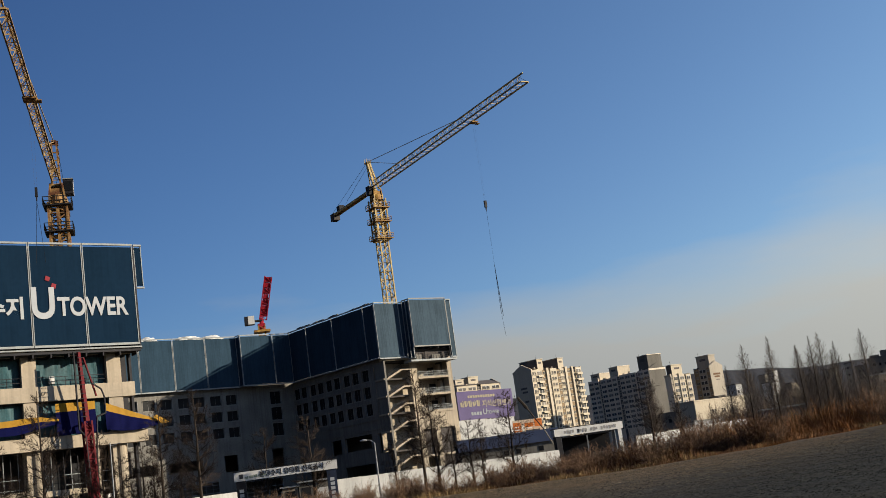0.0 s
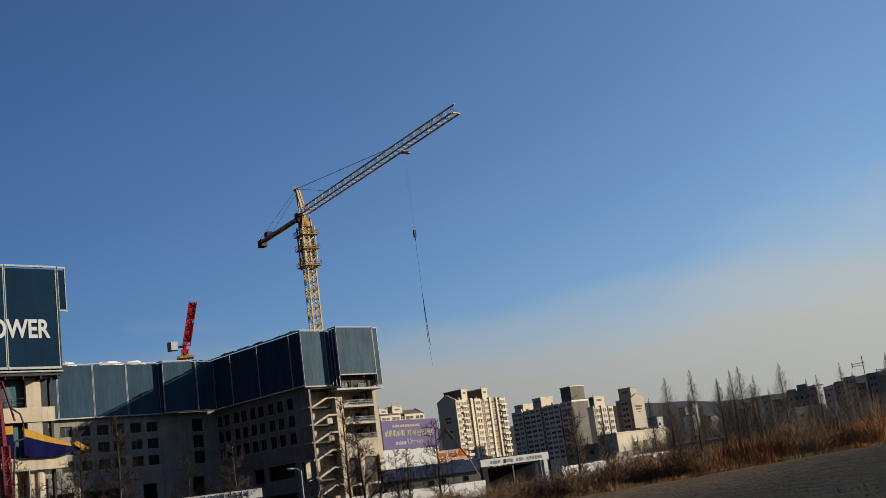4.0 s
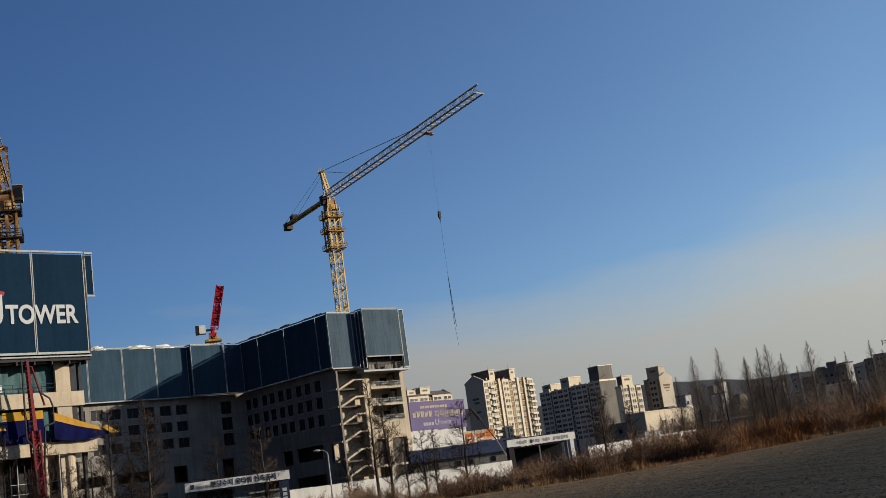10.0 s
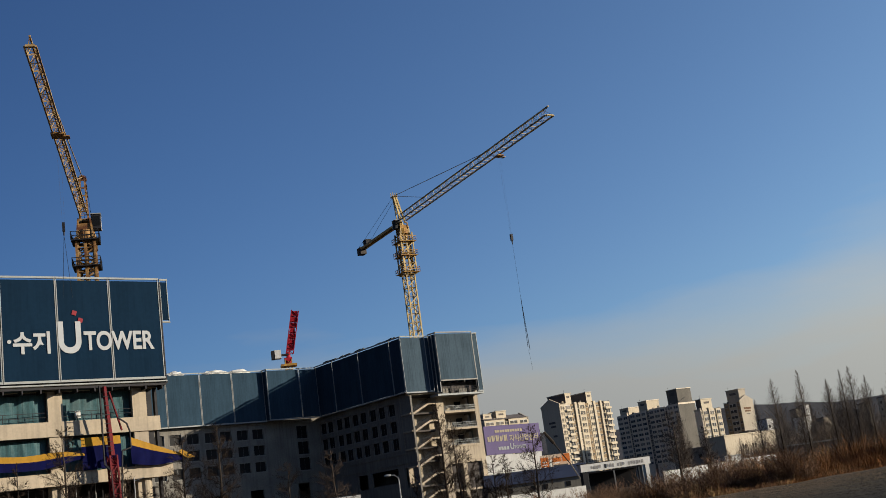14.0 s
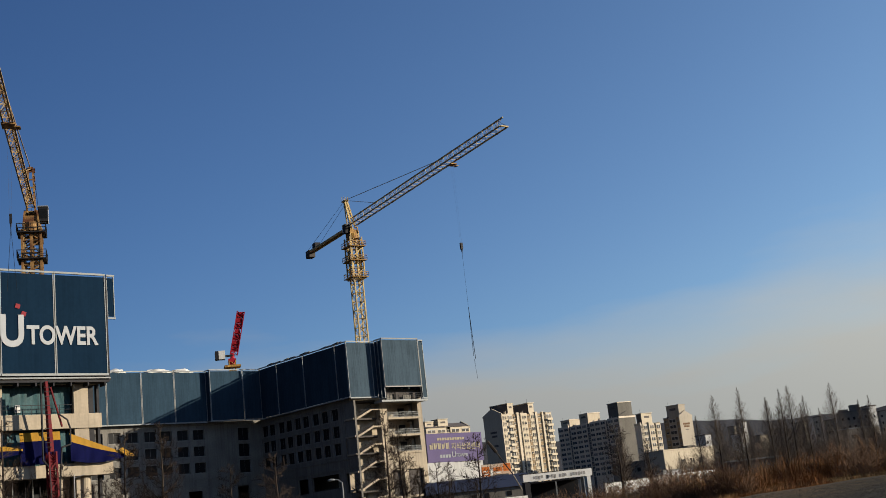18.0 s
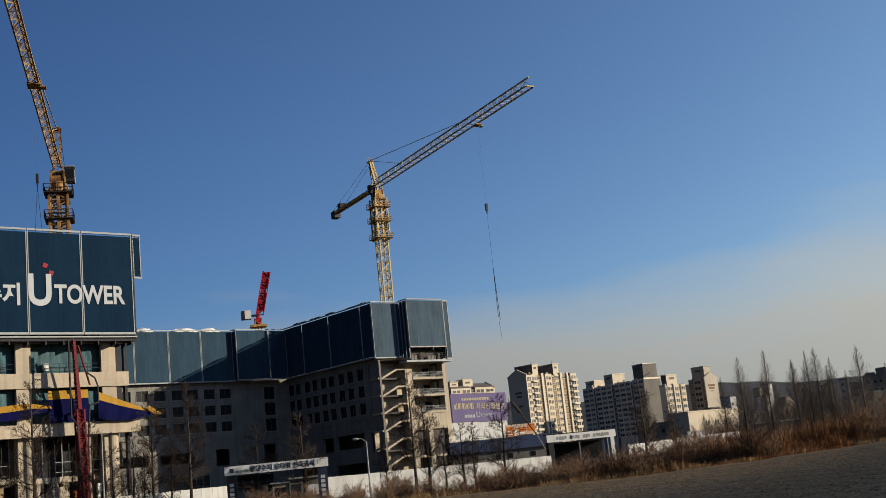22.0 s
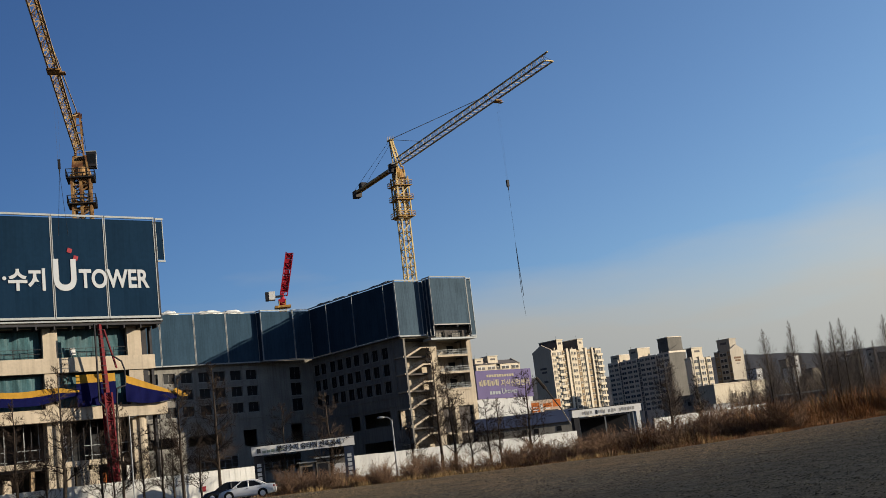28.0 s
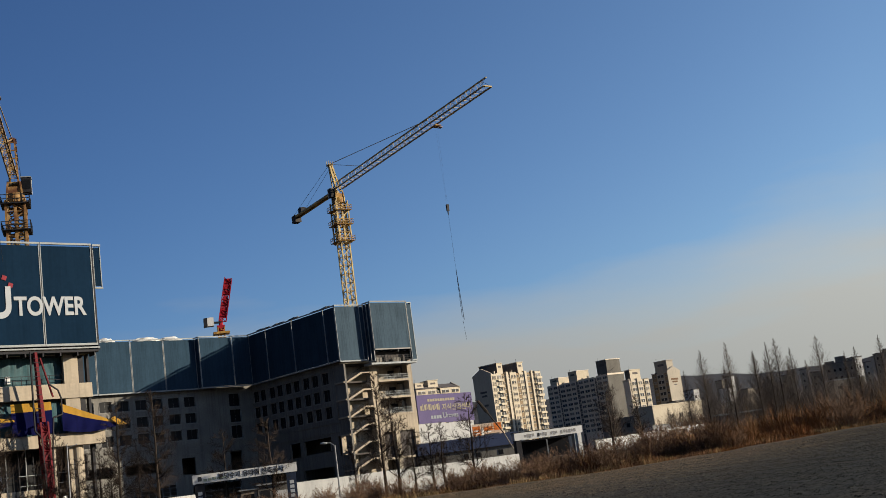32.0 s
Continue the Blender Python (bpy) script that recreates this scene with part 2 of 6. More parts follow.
def clump_grass(m):
    """Plants differ by clump: dark scrub in places, and towards +x more orange reed."""
    n, l = m.node_tree.nodes, m.node_tree.links
    p = n["Principled BSDF"]
    col = p.inputs["Base Color"].links[0].from_socket
    tc, xyz = n.new("ShaderNodeTexCoord"), n.new("ShaderNodeSeparateXYZ")
    l.new(tc.outputs["Object"], xyz.inputs[0])
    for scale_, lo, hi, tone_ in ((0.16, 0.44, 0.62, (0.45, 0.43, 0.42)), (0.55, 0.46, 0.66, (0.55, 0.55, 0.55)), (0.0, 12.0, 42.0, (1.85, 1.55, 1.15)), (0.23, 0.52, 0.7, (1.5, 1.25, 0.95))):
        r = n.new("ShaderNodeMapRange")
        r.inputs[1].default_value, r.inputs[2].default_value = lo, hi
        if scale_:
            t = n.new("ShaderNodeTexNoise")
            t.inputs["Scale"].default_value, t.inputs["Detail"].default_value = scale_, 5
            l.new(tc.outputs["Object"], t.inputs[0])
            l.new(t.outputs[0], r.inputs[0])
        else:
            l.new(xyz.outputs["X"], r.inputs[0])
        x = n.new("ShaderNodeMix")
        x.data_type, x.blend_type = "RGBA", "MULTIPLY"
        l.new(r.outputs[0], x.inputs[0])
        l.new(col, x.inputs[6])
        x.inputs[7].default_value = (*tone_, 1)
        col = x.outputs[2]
    l.new(col, p.inputs["Base Color"])


clump_grass(GRASS)
SOIL = mat("brown_soil", (0.072, 0.051, 0.0312), 0.95, vary=0.25, scale=0.25, bump=0.03, tint=(0.066, 0.051, 0.033))
GRAVEL = mat("grey_gravel", (0.08, 0.073, 0.059), 0.95, vary=0.4, scale=0.7, bump=0.08, tint=(0.118, 0.093, 0.064))
def lay_gravel(m):
    """Broad soft tones over the lot: lighter and tan far off, darker towards the near +x corner."""
    n, l = m.node_tree.nodes, m.node_tree.links
    p = n["Principled BSDF"]
    col = p.inputs["Base Color"].links[0].from_socket
    tc, xyz = n.new("ShaderNodeTexCoord"), n.new("ShaderNodeSeparateXYZ")
    l.new(tc.outputs["Object"], xyz.inputs[0])
    soft = n.new("ShaderNodeTexNoise")
    soft.inputs["Scale"].default_value, soft.inputs["Detail"].default_value = 0.09, 6
    l.new(tc.outputs["Object"], soft.inputs[0])
    grit = n.new("ShaderNodeTexVoronoi")
    grit.inputs["Scale"].default_value = 9.0
    l.new(tc.outputs["Object"], grit.inputs[0])

    def calc(op, a, b):
        k = n.new("ShaderNodeMath")
        k.operation = op
        for i, v in enumerate((a, b)):
            if isinstance(v, (int, float)):
                k.inputs[i].default_value = v
            else:
                l.new(v, k.inputs[i])
        return k.outputs[0]

    def shift_tone(value, lo, hi, a, b):
        r = n.new("ShaderNodeMapRange")
        r.interpolation_type = "SMOOTHSTEP"
        r.inputs[1].default_value, r.inputs[2].default_value = lo, hi
        l.new(value, r.inputs[0])
        x = n.new("ShaderNodeMix")
        x.data_type, x.blend_type = "RGBA", "MULTIPLY"
        l.new(r.outputs[0], x.inputs[0])
        l.new(a, x.inputs[6])
        x.inputs[7].default_value = (*b, 1)
        return x.outputs[2]

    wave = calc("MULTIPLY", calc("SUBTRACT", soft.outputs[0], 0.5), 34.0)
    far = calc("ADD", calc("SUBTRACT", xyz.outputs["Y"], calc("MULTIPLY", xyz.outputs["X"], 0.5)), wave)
    col = shift_tone(far, 24.0, 76.0, col, (1.9, 1.58, 1.18))
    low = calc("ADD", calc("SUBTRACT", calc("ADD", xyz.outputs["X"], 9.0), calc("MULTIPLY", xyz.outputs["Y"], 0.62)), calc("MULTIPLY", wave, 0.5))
    col = shift_tone(low, -18.0, 0.0, col, (0.40, 0.45, 0.46))
    col = shift_tone(grit.outputs["Distance"], 0.25, 0.75, col, (0.5, 0.5, 0.5))
    for size, dark_, light_ in ((15.0, (0.45, 0.46, 0.48), (1.9, 1.8, 1.65)), (4.5, (0.62, 0.62, 0.62), (1.4, 1.36, 1.28))):
        cell, shade = n.new("ShaderNodeTexVoronoi"), n.new("ShaderNodeSeparateColor")
        cell.inputs["Scale"].default_value = size
        l.new(tc.outputs["Object"], cell.inputs[0])
        l.new(cell.outputs["Color"], shade.inputs[0])
        col = shift_tone(shade.outputs[0], 0.55, 0.05, col, dark_)
        col = shift_tone(shade.outputs[1], 0.72, 1.0, col, light_)
    l.new(col, p.inputs["Base Color"])


STONE = mat("grey_stones", (0.092, 0.084, 0.067), 0.9, vary=0.2, scale=3.0, island=0.85)
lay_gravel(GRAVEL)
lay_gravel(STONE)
APT_CREAM = mat("cream_render", (0.456, 0.4, 0.308), 0.85, vary=0.06, scale=0.1, streak=0.10)
APT_TAN = mat("tan_render", (0.232, 0.172, 0.108), 0.85, vary=0.08, scale=0.1, streak=0.10)
# lightness of this render stands for distance haze over a shaded front
APT_GREY = mat("haze_pale_grey_render", (0.64, 0.56, 0.45), 0.85, vary=0.08, scale=0.1, streak=0.12)
APT_DULL = mat("dull_grey_brown_render", (0.216, 0.188, 0.152), 0.85, vary=0.08, scale=0.1, streak=0.12)
APT_BEIGE = mat("beige_render", (0.3, 0.27, 0.222), 0.85, vary=0.07, scale=0.1, streak=0.12)
ROOF_DARK = mat("dark_roof", (0.105, 0.094, 0.09), 0.8, vary=0.15, scale=0.3)
PURPLE = mat("purple_banner", (0.132, 0.108, 0.216), 0.55, vary=0.08, scale=0.3)
GOLD_INK = mat("pale_gold_print", (0.372, 0.33, 0.24), 0.6, vary=0.08, scale=1.0)
NAVY_ROOF = mat("dark_steel_roof", (0.032, 0.04, 0.068), 0.5, vary=0.15, scale=0.3)
ORANGE_CLOTH = mat("orange_banner", (0.36, 0.3, 0.24), 0.6, vary=0.10, scale=0.3, tint=(0.372, 0.228, 0.15))
# distance haze is mixed into the hills' bluish base colour
HILL = mat("haze_tinted_hill", (0.062, 0.064, 0.072), 1.0, vary=0.3, scale=0.02)
# near-black base stands for the shade inside the open ground storey
DARK_ROOM = mat("shade_dark_room", (0.018, 0.0168, 0.0156), 0.95, vary=0.2, scale=0.5)
FRAME_GREY = mat("grey_window_frame", (0.24, 0.235, 0.225), 0.7, vary=0.1, scale=1.0)
WINDOW_TRIM = mat("pale_window_surround", (0.188, 0.18, 0.164), 0.9, vary=0.12, scale=0.6)
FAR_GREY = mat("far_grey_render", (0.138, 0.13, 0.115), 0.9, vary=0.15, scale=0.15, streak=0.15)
CAR_SILVER = mat("silver_car_paint", (0.48, 0.488, 0.496), 0.32, vary=0.04, scale=1.0)
CAR_BLACK = mat("black_car_paint", (0.0072, 0.0072, 0.0084), 0.25, 0.1, vary=0.1, scale=1.0)
TYRE = mat("black_rubber", (0.0108, 0.0108, 0.0108), 0.85, vary=0.2, scale=4)
INK = mat("dark_grey_print", (0.03, 0.033, 0.039), 0.6, vary=0.1, scale=1.0)
NAVY_PRINT = mat("navy_printed_vinyl", (0.0176, 0.0256, 0.048), 0.6, vary=0.3, scale=1.2)
SAGE_PRINT = mat("grey_green_print", (0.16, 0.192, 0.16), 0.6, vary=0.2, scale=1.5)
LAMP_RED = mat("red_lens", (0.21, 0.012, 0.012), 0.3, vary=0.1)

# ---- mesh helpers ----


def box(bm, lo, hi, f=None):
    """A box between two corners, through the map f of (x, y, z)."""
    p = [(x, y, z) for z in (lo[2], hi[2]) for y in (lo[1], hi[1]) for x in (lo[0], hi[0])]
    v = [bm.verts.new(f(*c) if f else c) for c in p]
    for q in ((0, 2, 3, 1), (4, 5, 7, 6), (0, 1, 5, 4), (2, 6, 7, 3), (0, 4, 6, 2), (1, 3, 7, 5)):
        bm.faces.new([v[i] for i in q])


def tube(bm, p, q, r0, r1=None, n=4):
    """A tapered bar from p to q."""
    r1 = r0 if r1 is None else r1
    p, q = Vector(p), Vector(q)
    d = (q - p).normalized()
    a = d.cross(Vector((0, 0, 1)) if abs(d.z) < 0.9 else Vector((1, 0, 0))).normalized()
    b = d.cross(a)
    ring = []
    for c, r in ((p, r0), (q, r1)):
        ring.append([bm.verts.new(c + (a * math.cos(t) + b * math.sin(t)) * r) for t in (2 * math.pi * (i + 0.5) / n for i in range(n))])
    for i in range(n):
        j = (i + 1) % n
        bm.faces.new((ring[0][i], ring[0][j], ring[1][j], ring[1][i]))
    bm.faces.new(ring[0][::-1])
    bm.faces.new(ring[1])


def part(name, bm, material, parent=None, label="", tidy=True, kind=""):
    """Links a bmesh as one mesh object under its thing."""
    if tidy:
        bmesh.ops.recalc_face_normals(bm, faces=bm.faces)
    me = bpy.data.meshes.new(name)
    bm.to_mesh(me)
    bm.free()
    for m in material if isinstance(material, (list, tuple)) else (material,):
        me.materials.append(m)
    ob = new(name, me)
    ob.parent = parent
    return tagged(ob, label, kind=kind)


def thing(name, m, label, category, group="", kind=""):
    ob = new(name)
    ob.matrix_world = m
    return tagged(ob, label, category, group, kind)


def boxes(name, lst, material, parent=None, label="", f=None, kind=""):
    bm = bmesh.new()
    for lo, hi in lst:
        box(bm, lo, hi, f)
    return part(name, bm, material, parent, label, kind=kind)


def pierced(bm, a0, a1, z0, z1, holes, f, thick):
    """A wall of that thickness in the plane (a, z), with rectangular holes (a0, a1, z0, z1); f maps (a, d, z)."""
    zs = sorted({z0, z1, *(min(max(h[i], z0), z1) for h in holes for i in (2, 3))})
    for lo, hi in zip(zs, zs[1:]):
        mid = (lo + hi) / 2
        row = sorted((max(h[0], a0), min(h[1], a1)) for h in holes if h[2] < mid < h[3])
        at = a0
        for s, e in row + [(a1, a1)]:
            if s > at + 1e-4:
                box(bm, (at, 0, lo), (s, thick, hi), f)
            at = max(at, e)


def words(name, body, size, material, parent, m, depth=0.018, bold=0.0, squeeze=1.0, align="LEFT"):
    """Lettering in the built-in font as one mesh, lying in the local xz plane."""
    cu = bpy.data.curves.new(name, "FONT")
    cu.body, cu.size, cu.extrude, cu.offset, cu.align_x = body, size, depth, bold, align
    tmp = bpy.data.objects.new(name, cu)
    scene.collection.objects.link(tmp)
    bpy.context.view_layer.update()
    me = bpy.data.meshes.new_from_object(tmp.evaluated_get(bpy.context.evaluated_depsgraph_get()))
    bpy.data.objects.remove(tmp)
    me.transform(pose(0, 0, 0, 90) @ Matrix.Diagonal((squeeze, 1, 1, 1)))
    me.materials.clear()
    me.materials.append(material)
    ob = new(name, me)
    ob.parent = parent
    ob.matrix_local = m
    return ob


def smooth(a, b, x):
    t = min(1, max(0, (x - a) / (b - a)))
    return t * t * (3 - 2 * t)


def ground_z(x, y):
    """The lie of the land: a low rise towards the far right side of the lot."""
    return 0.8 * smooth(12, 45, x) * smooth(40, 85, y) * (1 - smooth(125, 170, y))


# ---- ground ----
GRAVEL_EDGE = 84.0


def lot_edge(x):
    return GRAVEL_EDGE + 5 * smooth(5, 40, x) + 5 * smooth(-8, -25, x) + 1.6 * noise.noise((x * 0.12, 3.1, 0))


def sheet(name, xs, ys, zf, material, label, lift=0.0):
    verts = [(x, y, zf(x, y) + lift) for y in ys for x in xs]
    w = len(xs)
    faces = [(j * w + i, j * w + i + 1, (j + 1) * w + i + 1, (j + 1) * w + i) for j in range(len(ys) - 1) for i in range(w - 1)]
    me = bpy.data.meshes.new(name)
    me.from_pydata(verts, [], faces)
    me.materials.append(material)
    ob = new(name, me)
    return tagged(ob, label, name.replace("_", " "), kind="structure")


def spread(near, far, n, power=3):
    return [near + (far - near) * abs(t) ** power * (1 if t >= 0 else -1) for t in (2 * i / n - 1 for i in range(n + 1))]


def rough_z(x, y):
    near = 1 - smooth(95, 140, y)
    return ground_z(x, y) + near * (0.06 * noise.noise((x * 0.35, y * 0.35, 0)) + 0.025 * noise.noise((x * 1.7, y * 1.1, 4)))


sheet("ground", spread(0, 4800, 90, 3.4), sorted(set(spread(90, 4700, 110, 3.0))), ground_z, SOIL, "dry brown soil that runs on to the horizon", -0.15)
# the lot: rows that follow its uneven far edge
lot_x = [-75 + i * 0.75 for i in range(201)]
verts, faces = [], []
ROWN = 120
for x in lot_x:
    e = lot_edge(x)
    for j in range(ROWN + 1):
        y = -12 + (e + 12) * (j / ROWN) ** 0.8
        verts.append((x, y, rough_z(x, y) - 0.2 * smooth(0.985, 1.0, j / ROWN)))
for i in range(len(lot_x) - 1):
    for j in range(ROWN):
        a = i * (ROWN + 1) + j
        faces.append((a, a + ROWN + 1, a + ROWN + 2, a + 1))
me = bpy.data.meshes.new("gravel_lot")
me.from_pydata(verts, [], faces)
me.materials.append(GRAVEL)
tagged(new("gravel_lot", me), "open lot of grey gravel with worn earthy patches", "gravel lot", kind="structure")

# ---- buildings of the site: one grid of axes ----
GRID = 38.4
TOWER = pose(-33.6, 131.0, 0, 0, 0, GRID)
WINGS = pose(-33.24, 264.0, 0, 0, 0, GRID)


def screen_panel(m, width, z0, z1, cloth, label, rails=STEEL, side=1, group="safety screens on the facade"):
    """A climbing safety screen: cloth in a steel frame, its face towards local -y, from x = 0 to width."""
    ob = thing("safety_screen", m, label, "safety screen", group)
    bm = bmesh.new()
    n, k = 10, 8
    grid = [[bm.verts.new((0.08 + (width - 0.16) * i / n, 0.012 * math.sin(i * 2.2 + j) * math.sin(math.pi * i / n), z0 + 0.3 + (z1 - z0 - 0.7) * j / k)) for i in range(n + 1)] for j in range(k + 1)]
    for j in range(k):
        for i in range(n):
            bm.faces.new((grid[j][i], grid[j][i + 1], grid[j + 1][i + 1], grid[j + 1][i]))
    part("cloth", bm, cloth, ob)
    boxes("top_rail", [((0, -0.14, z1 - 0.22), (width, 0.1, z1))], rails, ob, "pale steel top rail")
    boxes("bottom_rail", [((0, -0.14, z0), (width, 0.1, z0 + (0.26 if width > 2 else 0.2)))], rails, ob, "pale steel bottom rail")
    for x in (0.0, width - 0.13):
        boxes("post", [((x + 0.01, -0.05, z0 + 0.26), (x + 0.10, 0.1, z1 - 0.22))], rails, ob)
    return ob


# --- the near tower ---
tower = thing("office_tower", TOWER, "unfinished pale concrete office tower with open bays above the fence", "building")
cols = [(-3.75, -2.05), (-13.45, -11.8), (-23.2, -21.5), (-33.0, -31.3), (-42.6, -40.9)]
for a, b in cols:
    boxes("column", [((a, 0.9, 0), (b, 2.3, 33))], CONCRETE, tower, "pale concrete column")
for z0, z1, y0 in ((15.3, 16.95, 0.7), (20.3, 21.0, 0.9)):
    boxes("spandrel", [((-44, y0, z0), (-0.6, 1.5, z1))], CONCRETE, tower, "pale concrete spandrel beam")
boxes("fascia", [((-44, -0.1, 9.9), (0.2, 1.2, 11.3))], CONCRETE, tower, "pale concrete canopy fascia")
boxes("canopy_slab", [((-44, 1.2, 10.4), (0.2, 6, 10.9))], CONCRETE, tower)
# slabs and core walls carry their indoor shade in the colour
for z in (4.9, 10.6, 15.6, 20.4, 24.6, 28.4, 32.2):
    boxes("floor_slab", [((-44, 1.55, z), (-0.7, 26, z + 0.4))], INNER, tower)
boxes("core_wall", [((-44, 8, 0), (-2, 8.4, 32.2)), ((-2.4, 2.5, 0), (-2, 25, 32.2)), ((-44, 25, 0), (-2, 25.4, 32.2))], INNER, tower, "inner concrete wall with indoor shade painted in")
bays = [(-11.8, -3.75), (-21.5, -13.45), (-31.3, -23.2), (-40.9, -33.0)]
for i, (a, b) in enumerate(bays):
    for z0, z1 in ((16.95, 20.3), (11.4, 15.3)):
        bm = bmesh.new()
        n, k = 44, 7
        g = []
        for r in range(k + 1):
            t = r / k
            row = []
            for j in range(n + 1):
                u = j / n
                fan = u + 0.05 * (1 - t) * math.sin(u * 6.3 + i)
                d = (0.012 + 0.05 * t * t) * (math.sin(fan * 31 + i * 2 + 9 * t * (u - 0.5)) * 0.6 + math.sin(fan * 67 + i + 14 * t * (u - 0.4)) * 0.3) + 0.09 * math.sin(fan * 7 + z0)
                row.append(bm.verts.new((a + (b - a) * u, 1.85 + d, z0 + (z1 - z0) * t - 0.5 * t * (0.5 + 0.5 * math.sin(u * 12.6 + i)) * (0.0 if z1 < 17 else 0.4))))
            g.append(row)
        for r in range(k):
            for j in range(n):
                bm.faces.new((g[r][j], g[r][j + 1], g[r + 1][j + 1], g[r + 1][j]))
        part("plastic_sheet", bm, TEAL, tower, "teal plastic sheet hung across the open bay")
        boxes("window_frame", [((a, 1.35, z1 - 0.18), (b, 1.5, z1)), ((a, 1.35, z0), (a + 0.15, 1.5, z1 - 0.18)), ((b - 0.15, 1.35, z0), (b, 1.5, z1 - 0.18))], DARK_STEEL, tower, "dark bay frame")
    rail = [((a, 1.1, 17.0 + h), (b, 1.16, 17.05 + h)) for h in (0.5, 1.0)] + [((a + (b - a) * k / 5, 1.1, 16.95), (a + (b - a) * k / 5 + 0.06, 1.16, 18.05)) for k in range(1, 5)]
    boxes("guard_rail", rail, DARK_STEEL, tower, "thin guard rail across the bay")
    boxes("light_box", [((a + 1.5 + 0.3 * i, 1.3, 17.3), (a + 2.1 + 0.3 * i, 1.5, 18.1))], WHITE, tower, "small white site light")
boxes("corner_wall", [((-2.0, 2.6, 16.9), (-0.7, 2.9, 20.3)), ((-2.0, 2.6, 11.3), (-0.7, 2.9, 15.3))], DARK_STEEL, tower)
boxes("corner_column", [((-0.9, 1.2, 0), (-0.6, 1.8, 21))], DARK_STEEL, tower)
# below the canopy: round columns, counters and rooms whose shade is painted dark
for x, r in ((-5.7, 0.5), (-2.7, 0.52), (-12.3, 0.55), (-21.8, 0.55)):
    bm = bmesh.new()
    tube(bm, (x, 1.0, 0), (x, 1.0, 9.9), r, r, 14)
    part("round_column", bm, CONCRETE, tower, "pale round column")
boxes("low_canopy", [((-30, -2.2, 5.1), (-14.0, 0.5, 5.65))], CONCRETE, tower, "low pale entrance canopy")
for x in (-14.5, -20.5, -26.5):
    boxes("canopy_post", [((x, -2.0, 0), (x + 0.75, -1.3, 5.1))], CONCRETE, tower)
boxes("ledge", [((-12.6, 0.6, 4.9), (-5.2, 1.6, 5.5))], CONCRETE, tower, "pale concrete ledge")
for i, x in enumerate((-11.6, -10.2, -8.8, -6.6)):
    boxes("pier", [((x, 0.8, 0), (x + 0.8 + 0.2 * (i % 2), 1.5, 4.9))], CONCRETE, tower)
boxes("door_panel", [((-12.0, 2.3, 5.5), (-10.9, 2.5, 8.4))], WHITE, tower, "pale board leaning in the open storey")
boxes("room_wall", [((-44, 4.6, 0), (-2.6, 4.9, 9.9))], DARK_ROOM, tower, "back wall of the open storey, its shade painted dark")
boxes("room_window", [((-10.4, 3.9, 5.6), (-6.6, 4.1, 8.8))], GLASS, tower, "dull sheeted window in the open storey")
for i, (x, y, w, d, h) in enumerate(((-10.6, 0.95, 0.5, 0.25, 1.9), (-9.4, 0.9, 0.7, 0.25, 2.1), (-7.6, 0.95, 0.35, 0.25, 1.6), (-4.6, 1.6, 0.6, 0.3, 2.2), (-16.2, -1.0, 0.4, 0.3, 2.6), (-18.9, -0.6, 0.9, 0.3, 1.8), (-23.0, -0.8, 0.6, 0.3, 2.3))):
    ob = thing("leaning_board", TOWER @ pose(x, y, 0, 4, 0, 3 * i), "timber board leaning in the open ground storey", "board", "boards in the ground storey")
    boxes("board", [((0, 0, 0), (w, d, 2.3 + h))], (APT_TAN, CONCRETE, ORANGE, WHITE)[i % 4], ob)
for i, x in enumerate((-12.9, -9.1, -5.9, -16.5, -20.2, -24.4)):
    for z in (6.0, 7.1):
        boxes("prop_rail", [((x, 1.9, z), (x + 2.6, 1.98, z + 0.07))], STEEL, tower, "pale guard rail of the open storey")
    for k in range(4):
        boxes("prop", [((x + 0.8 * k, 1.98, 5.3), (x + 0.8 * k + 0.08, 2.06, 10.4))], STEEL if k % 2 else DARK_STEEL, tower, "thin steel prop under the slab")
for x0, x1, z in ((-11.4, -6.4, 12.6), (-21.2, -14.0, 12.2), (-3.4, -1.0, 7.4)):
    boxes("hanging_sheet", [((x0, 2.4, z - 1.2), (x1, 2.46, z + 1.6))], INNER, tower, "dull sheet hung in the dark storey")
boxes("soffit_walkway", [((-44, -0.5, 20.35), (0.0, 0.9, 20.6))], DARK_STEEL, tower, "dark walkway beneath the screens")
boxes("walkway_edge", [((-44, -0.62, 20.74), (0.1, -0.45, 20.90))], STEEL, tower, "bright walkway edge")
for i in range(22):
    boxes("bracket", [((-0.6 - 2.0 * i, -0.45, 19.95), (-0.45 - 2.0 * i, 0.9, 20.35))], DARK_STEEL, tower)

for i in range(7):
    screen_panel(TOWER @ pose(-6.15 * (i + 1) + 0.03, -0.35, 0), 6.09, 21.1, 33.15, NET_DARK, "dark blue safety screen in a pale steel frame on the tower")
screen_panel(TOWER @ pose(0.22, -0.1, 0), 1.0, 27.8, 33.15, NET_DARK, "narrow dark blue safety screen at the tower corner")
screen_panel(TOWER @ pose(0.12, -0.35, 0, 0, 0, 90), 8.0, 20.6, 32.7, NET_DARK, "dark blue safety screen on the tower's side", DARK_STEEL)

